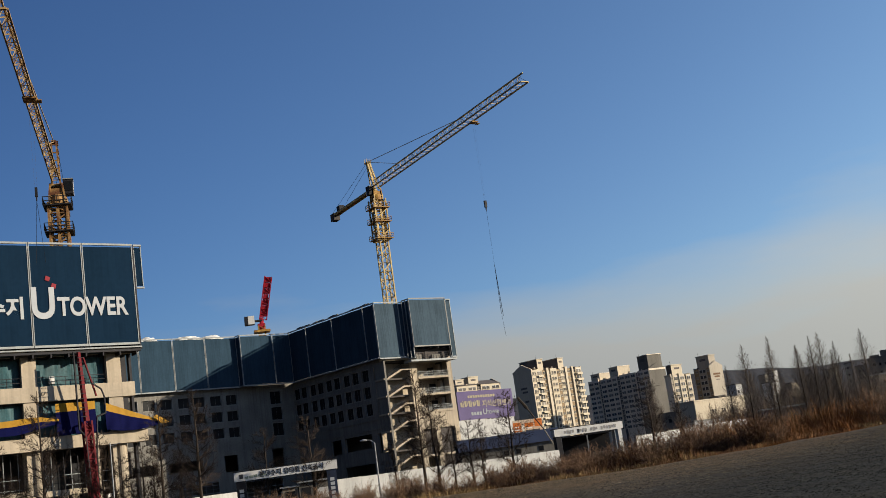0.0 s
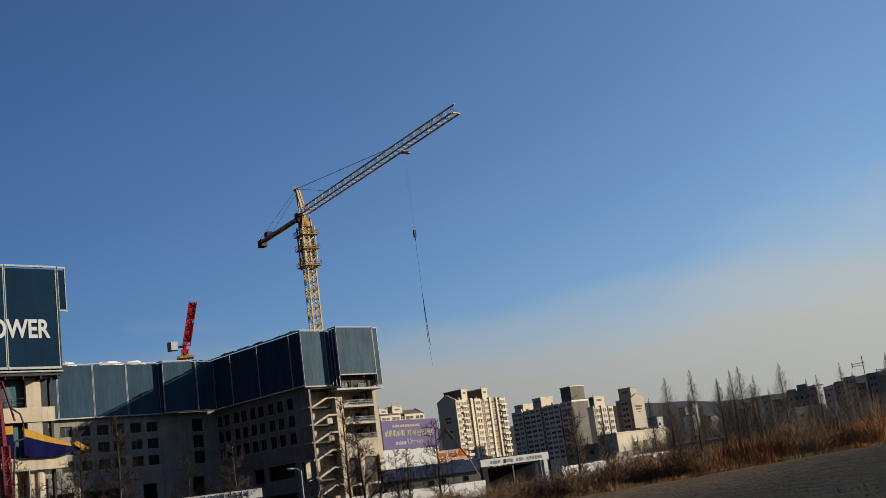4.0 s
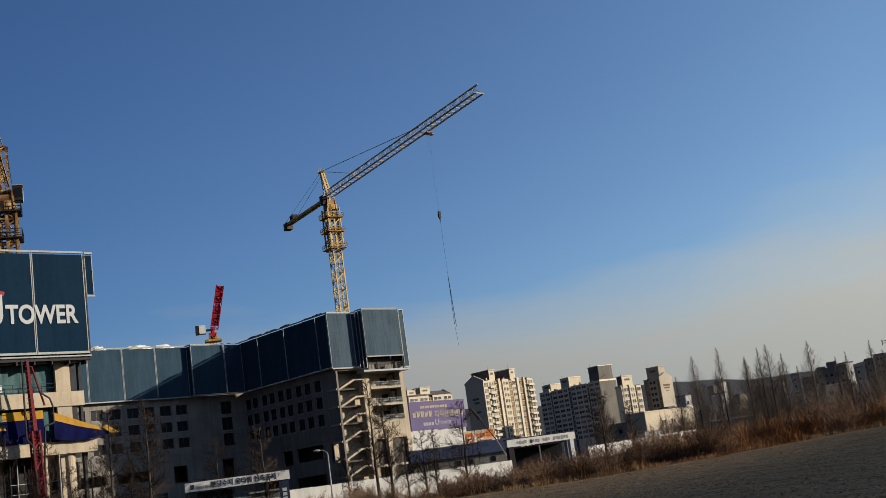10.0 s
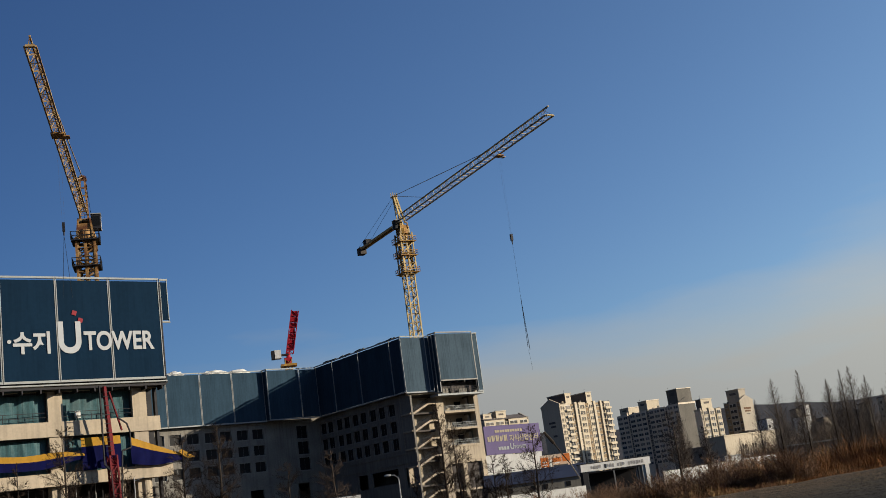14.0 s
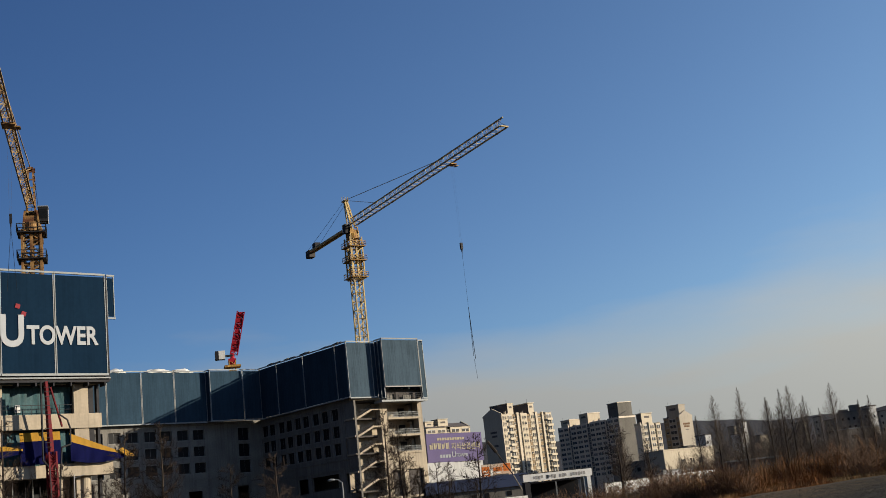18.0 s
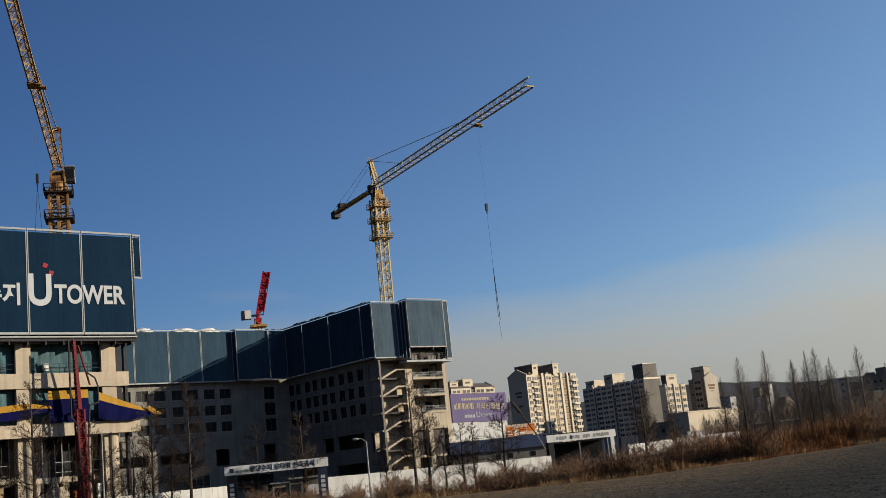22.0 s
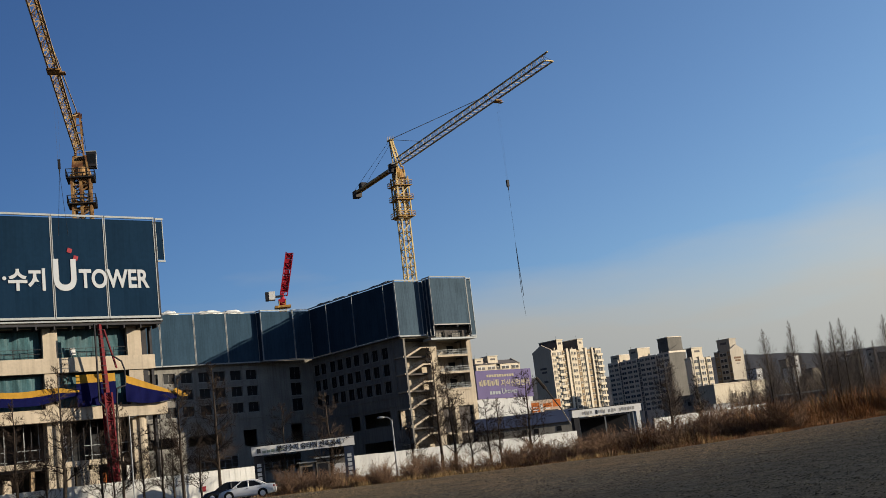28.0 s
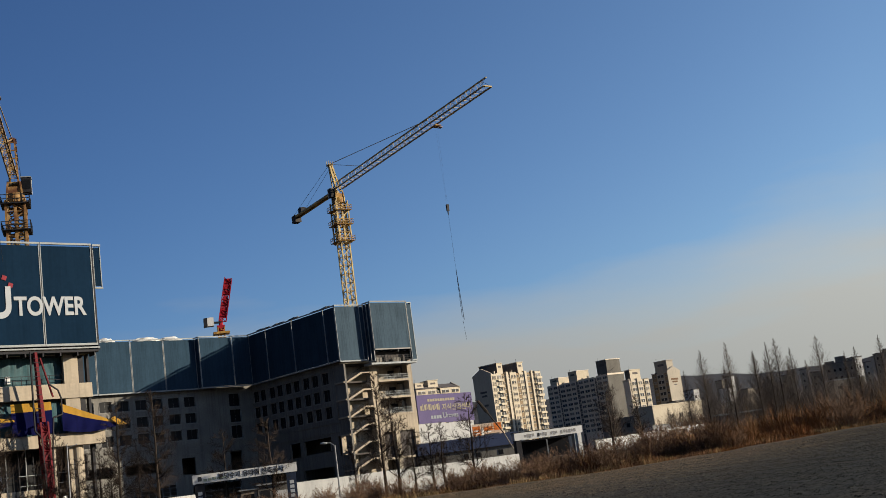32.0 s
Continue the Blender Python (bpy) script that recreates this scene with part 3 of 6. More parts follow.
# the name on the screens
SIGN_Y = -0.43
sign = thing("facade_sign", TOWER @ pose(0, SIGN_Y, 0), "large white and red lettering fixed to the tower screens", "sign")
words("letters", "분당", 2.6, LETTER, sign, pose(-22.8, 0, 24.65), bold=0.085, squeeze=0.90)
words("letters", "수지", 2.6, LETTER, sign, pose(-17.3, 0, 24.65), bold=0.085, squeeze=0.90)
words("initial", "U", 4.9, LETTER, sign, pose(-12.45, 0, 24.5), bold=0.13, squeeze=0.83)
words("letters", "TOWER", 2.95, LETTER, sign, pose(-9.4, 0, 24.72), bold=0.08, squeeze=0.775)
bm = bmesh.new()
bmesh.ops.create_cone(bm, cap_ends=True, segments=12, radius1=0.22, radius2=0.22, depth=0.06, matrix=pose(-17.65, 0, 25.75, 90))
part("dot", bm, LETTER, sign)
for x, z in ((-10.35, 28.95), (-9.7, 28.1)):
    bm = bmesh.new()
    box(bm, (-0.26, -0.015, -0.26), (0.26, 0.015, 0.26))
    bm.transform(pose(x, 0, z, 0, 18, 0))
    part("red_square", bm, RED_VINYL, sign, "red square mark")

# --- the far wings ---
wings = thing("office_wings", WINGS, "unfinished grey concrete office wings with rows of dark windows", "building")
CF = lambda a, d, z: (a, 1.2 + d, z)
WF = lambda a, d, z: (1.2 + d, -a, z)
ROWZ = [(23.1, 25.4), (19.45, 21.75), (15.8, 18.1)]
cw = []
for a in (-32.3, -28.1, -24.45, -20.35, -16.45, -36.3, -40.3, -44.2):
    cw += [(a, a + 2.75, z0, z1) for z0, z1 in ROWZ]
cw += [(-5.1, -2.2, z0 - 0.6, z1 + 0.1) for z0, z1 in ROWZ]
lowc = [(-18.2, -14.9, 8.3, 11.9), (-6.0, -3.0, 8.0, 12.4), (-31.5, -23.5, 9.4, 11.6), (-45, -34, 9.4, 11.6), (-30, -20, 3.2, 6.6), (-16, -4, 2.0, 5.6)]
bm = bmesh.new()
pierced(bm, -47, 1.6, 0, 27.0, cw + lowc, CF, 0.45)
part("wall", bm, GREY_CONCRETE, wings, "grey concrete wall, darkened for shade, with square window openings")
ww = []
for a in (-0.8, 2.2, 6.2, 9.4, 13.0, 16.3, 20.2, 23.7, 27.6):
    ww += [(a - 0.1, a + 2.5, z0 - 0.25, z1) for z0, z1 in ROWZ]
loww = [(12.6, 16.6, 8.6, 11.8), (18.2, 28.6, 8.8, 11.8), (31.0, 34.0, 7.5, 11.6), (17.0, 28.5, 3.4, 5.6), (3.0, 11.0, 3.0, 8.0)]
bm = bmesh.new()
pierced(bm, -1.2, 36.0, 0, 27.0, ww + loww, WF, 0.45)
part("wall", bm, GREY_CONCRETE, wings, "grey concrete wall, darkened for shade, with rows of upright windows")


def wing_window(a0, a1, z0, z1, f):
    """A two-pane window set deep in its opening: thin frame, centre bar, dark panes."""
    m = (a0 + a1) / 2
    fr = boxes("window", [((a0, 0.22, z0), (a0 + 0.07, 0.34, z1)), ((a1 - 0.07, 0.22, z0), (a1, 0.34, z1)), ((a0 + 0.07, 0.22, z0), (a1 - 0.07, 0.34, z0 + 0.08)), ((a0 + 0.07, 0.22, z1 - 0.08), (a1 - 0.07, 0.34, z1)), ((m - 0.015, 0.29, z0 + 0.08), (m + 0.015, 0.34, z1 - 0.08))], FRAME_GREY, wings, "", f)
    for p, q in ((a0 + 0.06, m - 0.015), (m + 0.015, a1 - 0.06)):
        boxes("pane", [((p, 0.30, z0 + 0.07), (q, 0.32, z1 - 0.07))], GLASS, fr, "", f)
    boxes("surround", [((a0 - 0.16, -0.05, z0 - 0.2), (a1 + 0.16, 0.0, z0)), ((a0 - 0.16, -0.05, z1), (a1 + 0.16, 0.0, z1 + 0.12)), ((a0 - 0.16, -0.05, z0), (a0, 0.0, z1)), ((a1, -0.05, z0), (a1 + 0.16, 0.0, z1))], WINDOW_TRIM, fr, "", f)


for h in cw:
    wing_window(*h, CF)
for h in ww:
    wing_window(*h, WF)
for a, b, f in ((-47, 1.2, CF), (1.2, 36.0, WF)):
    for z in (14.4, 26.3, 12.5):
        boxes("string_course", [((a, -0.14, z), (b, 0.0, z + 0.3))], GREY_CONCRETE, wings, "", f)
# slabs behind the windows are coloured dark as unlit rooms
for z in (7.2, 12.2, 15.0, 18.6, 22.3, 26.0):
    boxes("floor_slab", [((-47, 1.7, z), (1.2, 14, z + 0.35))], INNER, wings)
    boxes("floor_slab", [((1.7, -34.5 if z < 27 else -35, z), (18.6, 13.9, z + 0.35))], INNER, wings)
boxes("back_wall", [((-47, 14, 0), (19, 14.4, 38)), ((9.0, -30, 0), (9.3, 13.9, 26)), ((18.6, -35, 0), (19, 14, 26.8)), ((-47.4, 1.2, 0), (-47, 14.4, 38))], GREY_CONCRETE, wings)
boxes("roof_slab", [((-47, 1.2, 36.5), (1.2, 14, 37.0)), ((1.2, -35, 36.5), (18.6, 14, 37.0))], GREY_CONCRETE, wings)
# added white board stands for daylight showing through the open storey
boxes("bright_gap_board", [((19.5, 6.0, 9.2), (22.5, 6.2, 10.9))], WHITE, wings, "white board added for the bright gap in the open storey", WF)
for a0, a1, zs in ((-30.0, -20.2, (3.4, 4.2, 5.0, 5.8, 6.5)), (-15.8, -4.2, (2.3, 3.2, 4.1))):
    for z in zs:
        bm = bmesh.new()
        tube(bm, (a0, 0.9, z), (a1, 0.9, z), 0.07)
        part("scaffold_rail", bm, STEEL, wings, "pale scaffold rail across the open storey")
    for k in range(7):
        x = a0 + (a1 - a0) * k / 6
        bm = bmesh.new()
        tube(bm, (x, 0.9, 0), (x, 0.9, zs[-1] + 0.5), 0.06)
        part("scaffold_post", bm, STEEL, wings)
# open end: column, stair and balconies
boxes("column", [((8.0, -35.9, 0), (9.9, -34.2, 27.0))], CONCRETE, wings, "pale concrete column")
boxes("column", [((18.3, -35.9, 0), (19.5, -34.2, 27.0))], CONCRETE, wings, "pale concrete column")
boxes("column", [((13.2, -35.7, 0), (14.3, -34.6, 11.4))], CONCRETE, wings, "pale concrete column")
boxes("end_wall", [((8.0, -31.8, 0), (18.3, -31.5, 27))], CONCRETE, wings, "pale concrete wall behind the balconies")
for z in (25.6, 22.0, 18.35, 14.7, 11.3, 5.4):
    boxes("balcony_slab", [((9.9, -36.1 if z > 12 else -35.8, z), (18.3, -31.8, z + 0.45))], CONCRETE, wings, "pale balcony slab")
    if z > 12:
        rails = [((9.9, -36.0, z + 0.45 + h), (18.3, -35.95, z + 0.5 + h)) for h in (0.1, 0.55, 1.05)] + [((9.9 + 0.3 * k, -36.0, z + 0.45), (9.94 + 0.3 * k, -35.95, z + 1.5)) for k in range(29)]
        boxes("railing", rails, STEEL, wings, "thin grey balcony railing")
        # added dark panel stands for the slab's shadow on the back wall
        boxes("shadow_panel", [((15.9, -31.95, z + 0.45), (17.9, -31.8, z + 2.75))], GLASS, wings, "dark panel added for the shadow at the balcony's back")
        boxes("wall_return", [((17.6, -33.6, z + 0.45), (18.3, -31.8, z + 3.2))], CONCRETE, wings)
boxes("infill_panel", [((14.3, -35.2, 5.85), (18.3, -35.0, 11.3))], INNER, wings, "dark board closing the bay")
boxes("infill_panel", [((14.3, -35.2, 0), (18.3, -35.0, 5.4)), ((9.9, -34.6, 5.85), (13.2, -34.4, 11.3))], INNER, wings)
boxes("beam", [((9.9, -35.9, 11.75), (18.3, -35.5, 14.7))], CONCRETE, wings, "deep pale concrete beam")
for i in range(7):
    z = 0.6 + 3.65 * i
    bm = bmesh.new()
    for (x0, z0, x1, z1, y0, y1) in ((2.0, z + 0.1, 6.0, z + 1.92, -35.9, -34.4),):
        v = [bm.verts.new(c) for y in (y0, y1) for c in ((x0, y, z0 - 0.3), (x1, y, z1 - 0.3), (x1, y, z1 + 0.15), (x0, y, z0 + 0.15))]
        for q in ((0, 1, 2, 3), (7, 6, 5, 4), (0, 4, 5, 1), (1, 5, 6, 2), (2, 6, 7, 3), (3, 7, 4, 0)):
            bm.faces.new([v[k] for k in q])
    part("stair_flight", bm, CONCRETE, wings, "pale concrete stair flight")
    boxes("landing", [((0.9, -35.9, z - 0.2), (2.0, -32.5, z + 0.15)), ((6.0, -35.9, z + 1.62), (8.0, -32.5, z + 1.97))], CONCRETE, wings, "pale concrete stair landing")
    bm = bmesh.new()
    for h in (0.55, 1.0):
        tube(bm, (2.0, -35.85, z + h + 0.15), (6.0, -35.85, z + 1.97 + h), 0.035)
        tube(bm, (6.0, -35.85, z + 1.97 + h), (7.9, -35.85, z + 1.97 + h), 0.035)
    for k in range(17):
        tube(bm, (2 + 0.25 * k, -35.85, z + 0.15 + 0.11375 * k), (2 + 0.25 * k, -35.85, z + 1.15 + 0.11375 * k), 0.022)
    part("stair_railing", bm, DARK_STEEL, wings)
boxes("stair_wall", [((1.2, -32.4, 0), (8.0, -32.1, 27))], CONCRETE, wings, "pale concrete stair wall")
boxes("edge_strip", [((0.9, -36.0, 26.3), (9.9, -35.0, 26.8))], CONCRETE, wings)

PALE_LABEL = "faded blue safety screen in a pale steel frame on the wing"
for a, b, y in ((-45.2, -36.9, 0), (-36.8, -28.9, 0), (-28.8, -21.1, 0), (-21.0, -13.2, 0), (-13.1, -4.7, -1.7), (-4.6, 0.0, -1.7)):
    screen_panel(WINGS @ pose(a, y, 0), b - a, 26.75, 38.5, NET_PALE, PALE_LABEL)
screen_panel(WINGS @ pose(-13.15, 0.1, 0, 0, 0, -90), 1.75, 26.75, 38.5, NET_PALE, "narrow faded blue safety screen that closes a step")
for a, b in ((1.2, 9.0), (9.1, 20.0), (20.1, 32.4), (32.5, 36.5)):
    screen_panel(WINGS @ pose(0, -a, 0, 0, 0, -90), b - a, 26.75, 38.7, NET_PALE, PALE_LABEL)
screen_panel(WINGS @ pose(6.5, -36.5, 0), 1.1, 26.6, 38.8, NET_PALE, "narrow faded blue safety screen that closes a step")
screen_panel(WINGS @ pose(0.05, -36.6, 0), 6.4, 26.6, 38.8, NET_GREY, PALE_LABEL)
for a, b in ((36.7, 37.8), (37.9, 39.0)):
    screen_panel(WINGS @ pose(7.5, -a, 0, 0, 0, -90), b - a, 26.2, 39.0, NET_PALE, "narrow faded blue safety screen that closes a step")
screen_panel(WINGS @ pose(7.55, -39.1, 0), 10.0, 28.5, 39.1, NET_GREY, "faded blue safety screen that hangs shorter, on the wing's end", FRAME_GREY)
screen_panel(WINGS @ pose(17.6, -39.05, 0), 1.35, 25.9, 38.8, NET_GREY, "narrow faded blue safety screen at the wing's corner")
screen_panel(WINGS @ pose(19.0, -39.0, 0, 0, 0, 90), 6.0, 26.5, 38.7, NET_PALE, PALE_LABEL)
screen_panel(WINGS @ pose(19.0, -32.9, 0, 0, 0, 90), 12.0, 26.5, 38.7, NET_PALE, PALE_LABEL)
# recess behind the walkway is shaded by its dark colour
boxes("recess_wall", [((8.0, -36.9, 26.4), (18.6, -36.7, 28.3))], INNER, wings, "low wall behind the open walkway, shade painted in")
for k in range(6):
    boxes("walkway_beam", [((8.4 + 1.9 * k, -38.6, 28.2), (8.65 + 1.9 * k, -36.9, 28.45))], DARK_STEEL, wings)
for z in (26.35, 26.8, 27.25):
    boxes("walkway_rail", [((7.7, -38.85, z), (17.4, -38.8, z + 0.05))], DARK_STEEL, wings)
for k in range(13):
    boxes("walkway_upright", [((7.9 + 0.78 * k, -38.8, 25.85), (7.95 + 0.78 * k, -38.75, 27.3))], DARK_STEEL, wings)
for k, (x, w, h) in enumerate(((8.6, 1.6, 1.2), (11.1, 0.9, 1.7), (13.0, 2.2, 1.0), (15.9, 1.1, 1.5))):
    boxes("stacked_board", [((x, -37.9, 25.85), (x + w, -37.5, 25.85 + h))], (GREY_CONCRETE, INNER)[k % 2], wings, "grey boards stacked on the open walkway")
boxes("walkway", [((6.5, -38.9, 25.45), (19.0, -36.1, 25.85))], STEEL, wings, "pale walkway beneath the end screens")
for x in (7.6, 17.3):
    boxes("walkway_post", [((x, -38.9, 25.85), (x + 0.2, -38.7, 28.5))], DARK_STEEL, wings)
for i, (a, w) in enumerate(((-35.5, 4.0), (-27.0, 6.0), (-20.5, 5.0))):
    bm = bmesh.new()
    bmesh.ops.create_icosphere(bm, subdivisions=3, radius=1.0)
    for v in bm.verts:
        k = 1 + 0.35 * noise.noise(v.co * 2.3 + Vector((i * 7, 0, 0)))
        v.co = Vector((v.co.x * w * 0.5 * k, v.co.y * 1.2 * k, max(v.co.z, -0.6) * 0.75 * k))
    ob = part("crumpled_tarpaulin", bm, WHITE, None)
    ob.matrix_world = WINGS @ pose(a + w / 2, 2.0, 38.5)
    tagged(ob, "white crumpled tarpaulin heaped on the roof edge", "tarpaulin", "tarpaulins on the roof")

rng_top = random.Random(17)
for k in range(22):
    a = rng_top.uniform(3.0, 34.0)
    w, h = rng_top.uniform(0.4, 2.2), rng_top.uniform(0.1, 0.32)
    ob = thing("edge_board", WINGS @ pose(0.25, -a, 38.7, 0, 0, -90), "dark board lying on the screens' top edge", "board", "boards on the roof edge")
    boxes("board", [((0, 0, 0), (w, 0.3, h))], (DARK_STEEL, GREY_CONCRETE, INNER)[k % 3], ob, "", lambda x, y, z: (x, y, z + 0.08 * x))

# ---- cranes ----


def lattice(bm, p, q, w, h, bays, r, rb, up=(0, 0, 1), tri=False):
    """A lattice girder from p to q: chords, braces; triangular with one top chord, or square."""
    p, q = Vector(p), Vector(q)
    d = (q - p).normalized()
    s = d.cross(Vector(up)).normalized()
    u = s.cross(d)
    offs = [s * w / 2, -s * w / 2, u * h] if tri else [s * w / 2 + u * h / 2, -s * w / 2 + u * h / 2, -s * w / 2 - u * h / 2, s * w / 2 - u * h / 2]
    n = len(offs)
    for o in offs:
        tube(bm, p + o, q + o, r)
    for i in range(bays):
        a, b = p.lerp(q, i / bays), p.lerp(q, (i + 1) / bays)
        for k in range(n):
            k2 = (k + 1) % n
            tube(bm, a + offs[k], a + offs[k2], rb, None, 3)
            if i % 2:
                tube(bm, a + offs[k], b + offs[k2], rb, None, 3)
            else:
                tube(bm, a + offs[k2], b + offs[k], rb, None, 3)


def platform(crane, z, w, m0=DARK_STEEL):
    """A square walkway round a mast, with its guard rail."""
    bm = bmesh.new()
    for a, b, c, d in ((-w, w, -w, -w + 0.9), (-w, w, w - 0.9, w), (-w, -w + 0.9, -w + 0.9, w - 0.9), (w - 0.9, w, -w + 0.9, w - 0.9)):
        box(bm, (a, c, z + 0.1), (b, d, z + 0.24))
    ob = part("platform", bm, m0, crane, "walkway round the mast")
    bm = bmesh.new()
    for h in (0.55, 1.1):
        for a, b in (((-w, -w), (w, -w)), ((w, -w), (w, w)), ((w, w), (-w, w)), ((-w, w), (-w, -w))):
            tube(bm, (*a, z + 0.2 + h), (*b, z + 0.2 + h), 0.06)
    for k in range(5):
        for a in ((-w + w * k / 2, -w), (-w + w * k / 2, w), (-w, -w + w * k / 2), (w, -w + w * k / 2)):
            tube(bm, (*a, z + 0.2), (*a, z + 1.35), 0.05)
    part("guard_rail", bm, m0, ob)


def tower_crane(base, turn, zjib, w, jib, counter, head, hang, paint, arm, low, label, deck, girth, side, heavy, frame_paint, rise=0.6):
    """A tower crane at base; turn: degrees of the jib from +x; hang: (trolley's reach, rope's length)."""
    x, y = base
    c = thing("tower_crane", pose(x, y, 0, 0, 0, turn), label, "tower crane", "tower cranes over the site")
    bm = bmesh.new()
    lattice(bm, (0, 0, 0), (0, 0, zjib - 2), w, w, int((zjib - 2) / (w * 0.95)), 0.2 if heavy > 0.6 else 0.14, 0.11 if heavy > 0.6 else 0.07, (0, 1, 0))
    part("mast", bm, arm, c)
    bm = bmesh.new()
    slack = 0.9 if heavy > 0.6 else 0.45
    lattice(bm, (0, 0, low), (0, 0, zjib - 3), w + slack, w + slack, 4, 0.2, 0.11, (0, 1, 0))
    for s in (-1, 1):
        box(bm, (s * (w / 2 + 0.3) - 0.1, -0.2, low + 0.5), (s * (w / 2 + 0.3) + 0.1, 0.2, zjib - 4))
        box(bm, (-0.2, s * (w / 2 + 0.3) - 0.1, low + 1.5), (0.2, s * (w / 2 + 0.3) + 0.1, zjib - 6))
    part("climbing_frame", bm, frame_paint, c, "faded climbing frame round the mast")
    for z in deck:
        platform(c, z, w / 2 + (1.1 if heavy > 0.6 else 0.85), paint if heavy > 0.6 else DARK_STEEL)
    bm = bmesh.new()
    tube(bm, (0, 0, zjib - 3.2), (0, 0, zjib - 2.0), w * 0.62, w * 0.62, 16)
    box(bm, (-w * 0.45, -w * 0.45, zjib - 2.0), (w * 0.45, w * 0.45, zjib - 1.1))
    for sx in (-0.5, 0.5):
        for sy in (-0.5, 0.5):
            tube(bm, (sx * w, sy * w, zjib - 2.0), (sx * w * 0.9, sy * w * 0.8, zjib - 0.4), 0.16)
    part("slewing_unit", bm, paint, c, "orange slewing ring and turntable")
    bm = bmesh.new()
    big = heavy > 0.6
    back, leg = (-2.3, 0.24) if big else (-0.75, 0.15)
    for sy in (-0.55, 0.55):
        tube(bm, (0.8, sy, zjib - 0.6), (back + 0.2, sy * 0.5, zjib + head), leg)
        tube(bm, (-1.0, sy, zjib - 0.6), (back - 0.2, sy * 0.5, zjib + head), leg * 0.7)
    for k in range(5):
        t = (k + 0.5) / 5
        z = zjib + head * t
        xa, xb = 0.8 + (back - 0.6) * t, -1.0 + (back + 0.8) * t
        tube(bm, (xa, -0.55, z), (xa, 0.55, z), 0.11)
        for sy in (-0.5, 0.5):
            tube(bm, (xb, sy, z), (xa, sy, z + 0.5), 0.10)
    if big:
        box(bm, (back - 0.8, -0.6, zjib + head - 0.4), (back + 0.7, 0.6, zjib + head - 0.15))
        for sy in (-0.5, 0.5):
            tube(bm, (back - 0.6, sy, zjib + head - 0.2), (back - 0.6, sy, zjib + head + 0.9), 0.07)
            tube(bm, (back + 0.5, sy, zjib + head - 0.2), (back + 0.5, sy, zjib + head + 0.7), 0.07)
    else:
        box(bm, (back - 0.45, -0.35, zjib + head - 0.25), (back + 0.45, 0.35, zjib + head + 0.05))
    part("tower_head", bm, arm if heavy > 0.6 else paint, c, "yellow tower head")
    bm = bmesh.new()
    lattice(bm, (0.9, 0, zjib), (jib, 0, zjib + rise), girth, girth, int(jib / 1.9), 0.17 if heavy > 0.6 else 0.11, 0.042 if heavy > 0.6 else 0.05, tri=True)
    part("jib", bm, arm, c, "lattice jib with one top chord")
    boxes("jib_tip", [((jib - 0.15, -girth * 0.42, zjib + rise - 0.1), (jib + 0.2, girth * 0.42, zjib + rise + 0.1))], arm, c)
    bm = bmesh.new()
    for sy in (-0.6, 0.6):
        tube(bm, (-0.9, sy, zjib - 0.2), (-counter, sy, zjib - 0.2), 0.28)
    for k in range(int(counter / 2)):
        tube(bm, (-1 - 2 * k, -0.6, zjib - 0.2), (-1 - 2 * k, 0.6, zjib - 0.2), 0.1)
    box(bm, (-counter, -0.75, zjib + 0.0), (-1, 0.75, zjib + 0.1))
    part("counter_jib", bm, arm, c)
    cwt = boxes("counterweight", [((-counter + 0.6 * k, -0.8, zjib - 1.5), (-counter + 0.6 * k + 0.52, 0.8, zjib + 0.3)) for k in range(4)], INNER, c, "grey concrete counterweight blocks")
    boxes("winch", [((-counter + 4.2, -0.7, zjib + 0.1), (-counter + 6.0, 0.7, zjib + 1.3))], DARK_STEEL, c)
    cab = boxes("cab", [((-0.8, min(0.9 * side, 2.1 * side), zjib - 1.9), (0.8, max(0.9 * side, 2.1 * side), zjib + 0.1))], DARK_STEEL, c, "dark glazed driver's cab")
    boxes("cab_window", [((0.8, 1.5 * side - 0.5, zjib - 1.5), (0.84, 1.5 * side + 0.5, zjib - 0.2))], GLASS, cab)
    boxes("cab_roof", [((-0.9, 1.5 * side - 0.68, zjib + 0.1), (0.9, 1.5 * side + 0.68, zjib + 0.22))], STEEL, cab)
    boxes("cab_side", [((-0.82, 2.1 * side - 0.04, zjib - 1.9), (-0.55, 2.1 * side + 0.04, zjib + 0.1))], WHITE, cab, "white edge panel of the cab")
    tip = Vector((back - 0.2, 0, zjib + head))
    for reach, z in ((jib * 0.66, 1.9), (jib * 0.2, 1.7)):
        bm = bmesh.new()
        tube(bm, tip, (reach, 0, zjib + z), 0.075)
        part("pendant", bm, arm, c, "thin pendant tie")
    for sy in (-0.6, 0.6):
        bm = bmesh.new()
        tube(bm, (-0.9, sy * 0.6, zjib + head), (-counter + 1.5 + sy * 3, sy, zjib), 0.035)
        part("pendant", bm, DARK_STEEL, c, "thin pendant tie")
    reach, drop = hang
    tr = boxes("trolley", [((reach - 0.8, -0.7, zjib - 0.55), (reach + 0.8, 0.7, zjib - 0.35)), ((reach - 0.5, 0.6, zjib - 0.75), (reach + 0.5, 1.2, zjib - 0.65))], paint, c, "trolley under the jib with a small basket")
    bm = bmesh.new()
    for sy in (-0.22, 0.22):
        tube(bm, (reach, sy, zjib - 0.9), (reach, sy * 0.5, zjib - drop + 0.6), 0.007, None, 3)
    part("hoist_rope", bm, DARK_STEEL, c, "thin hoist rope")
    bm = bmesh.new()
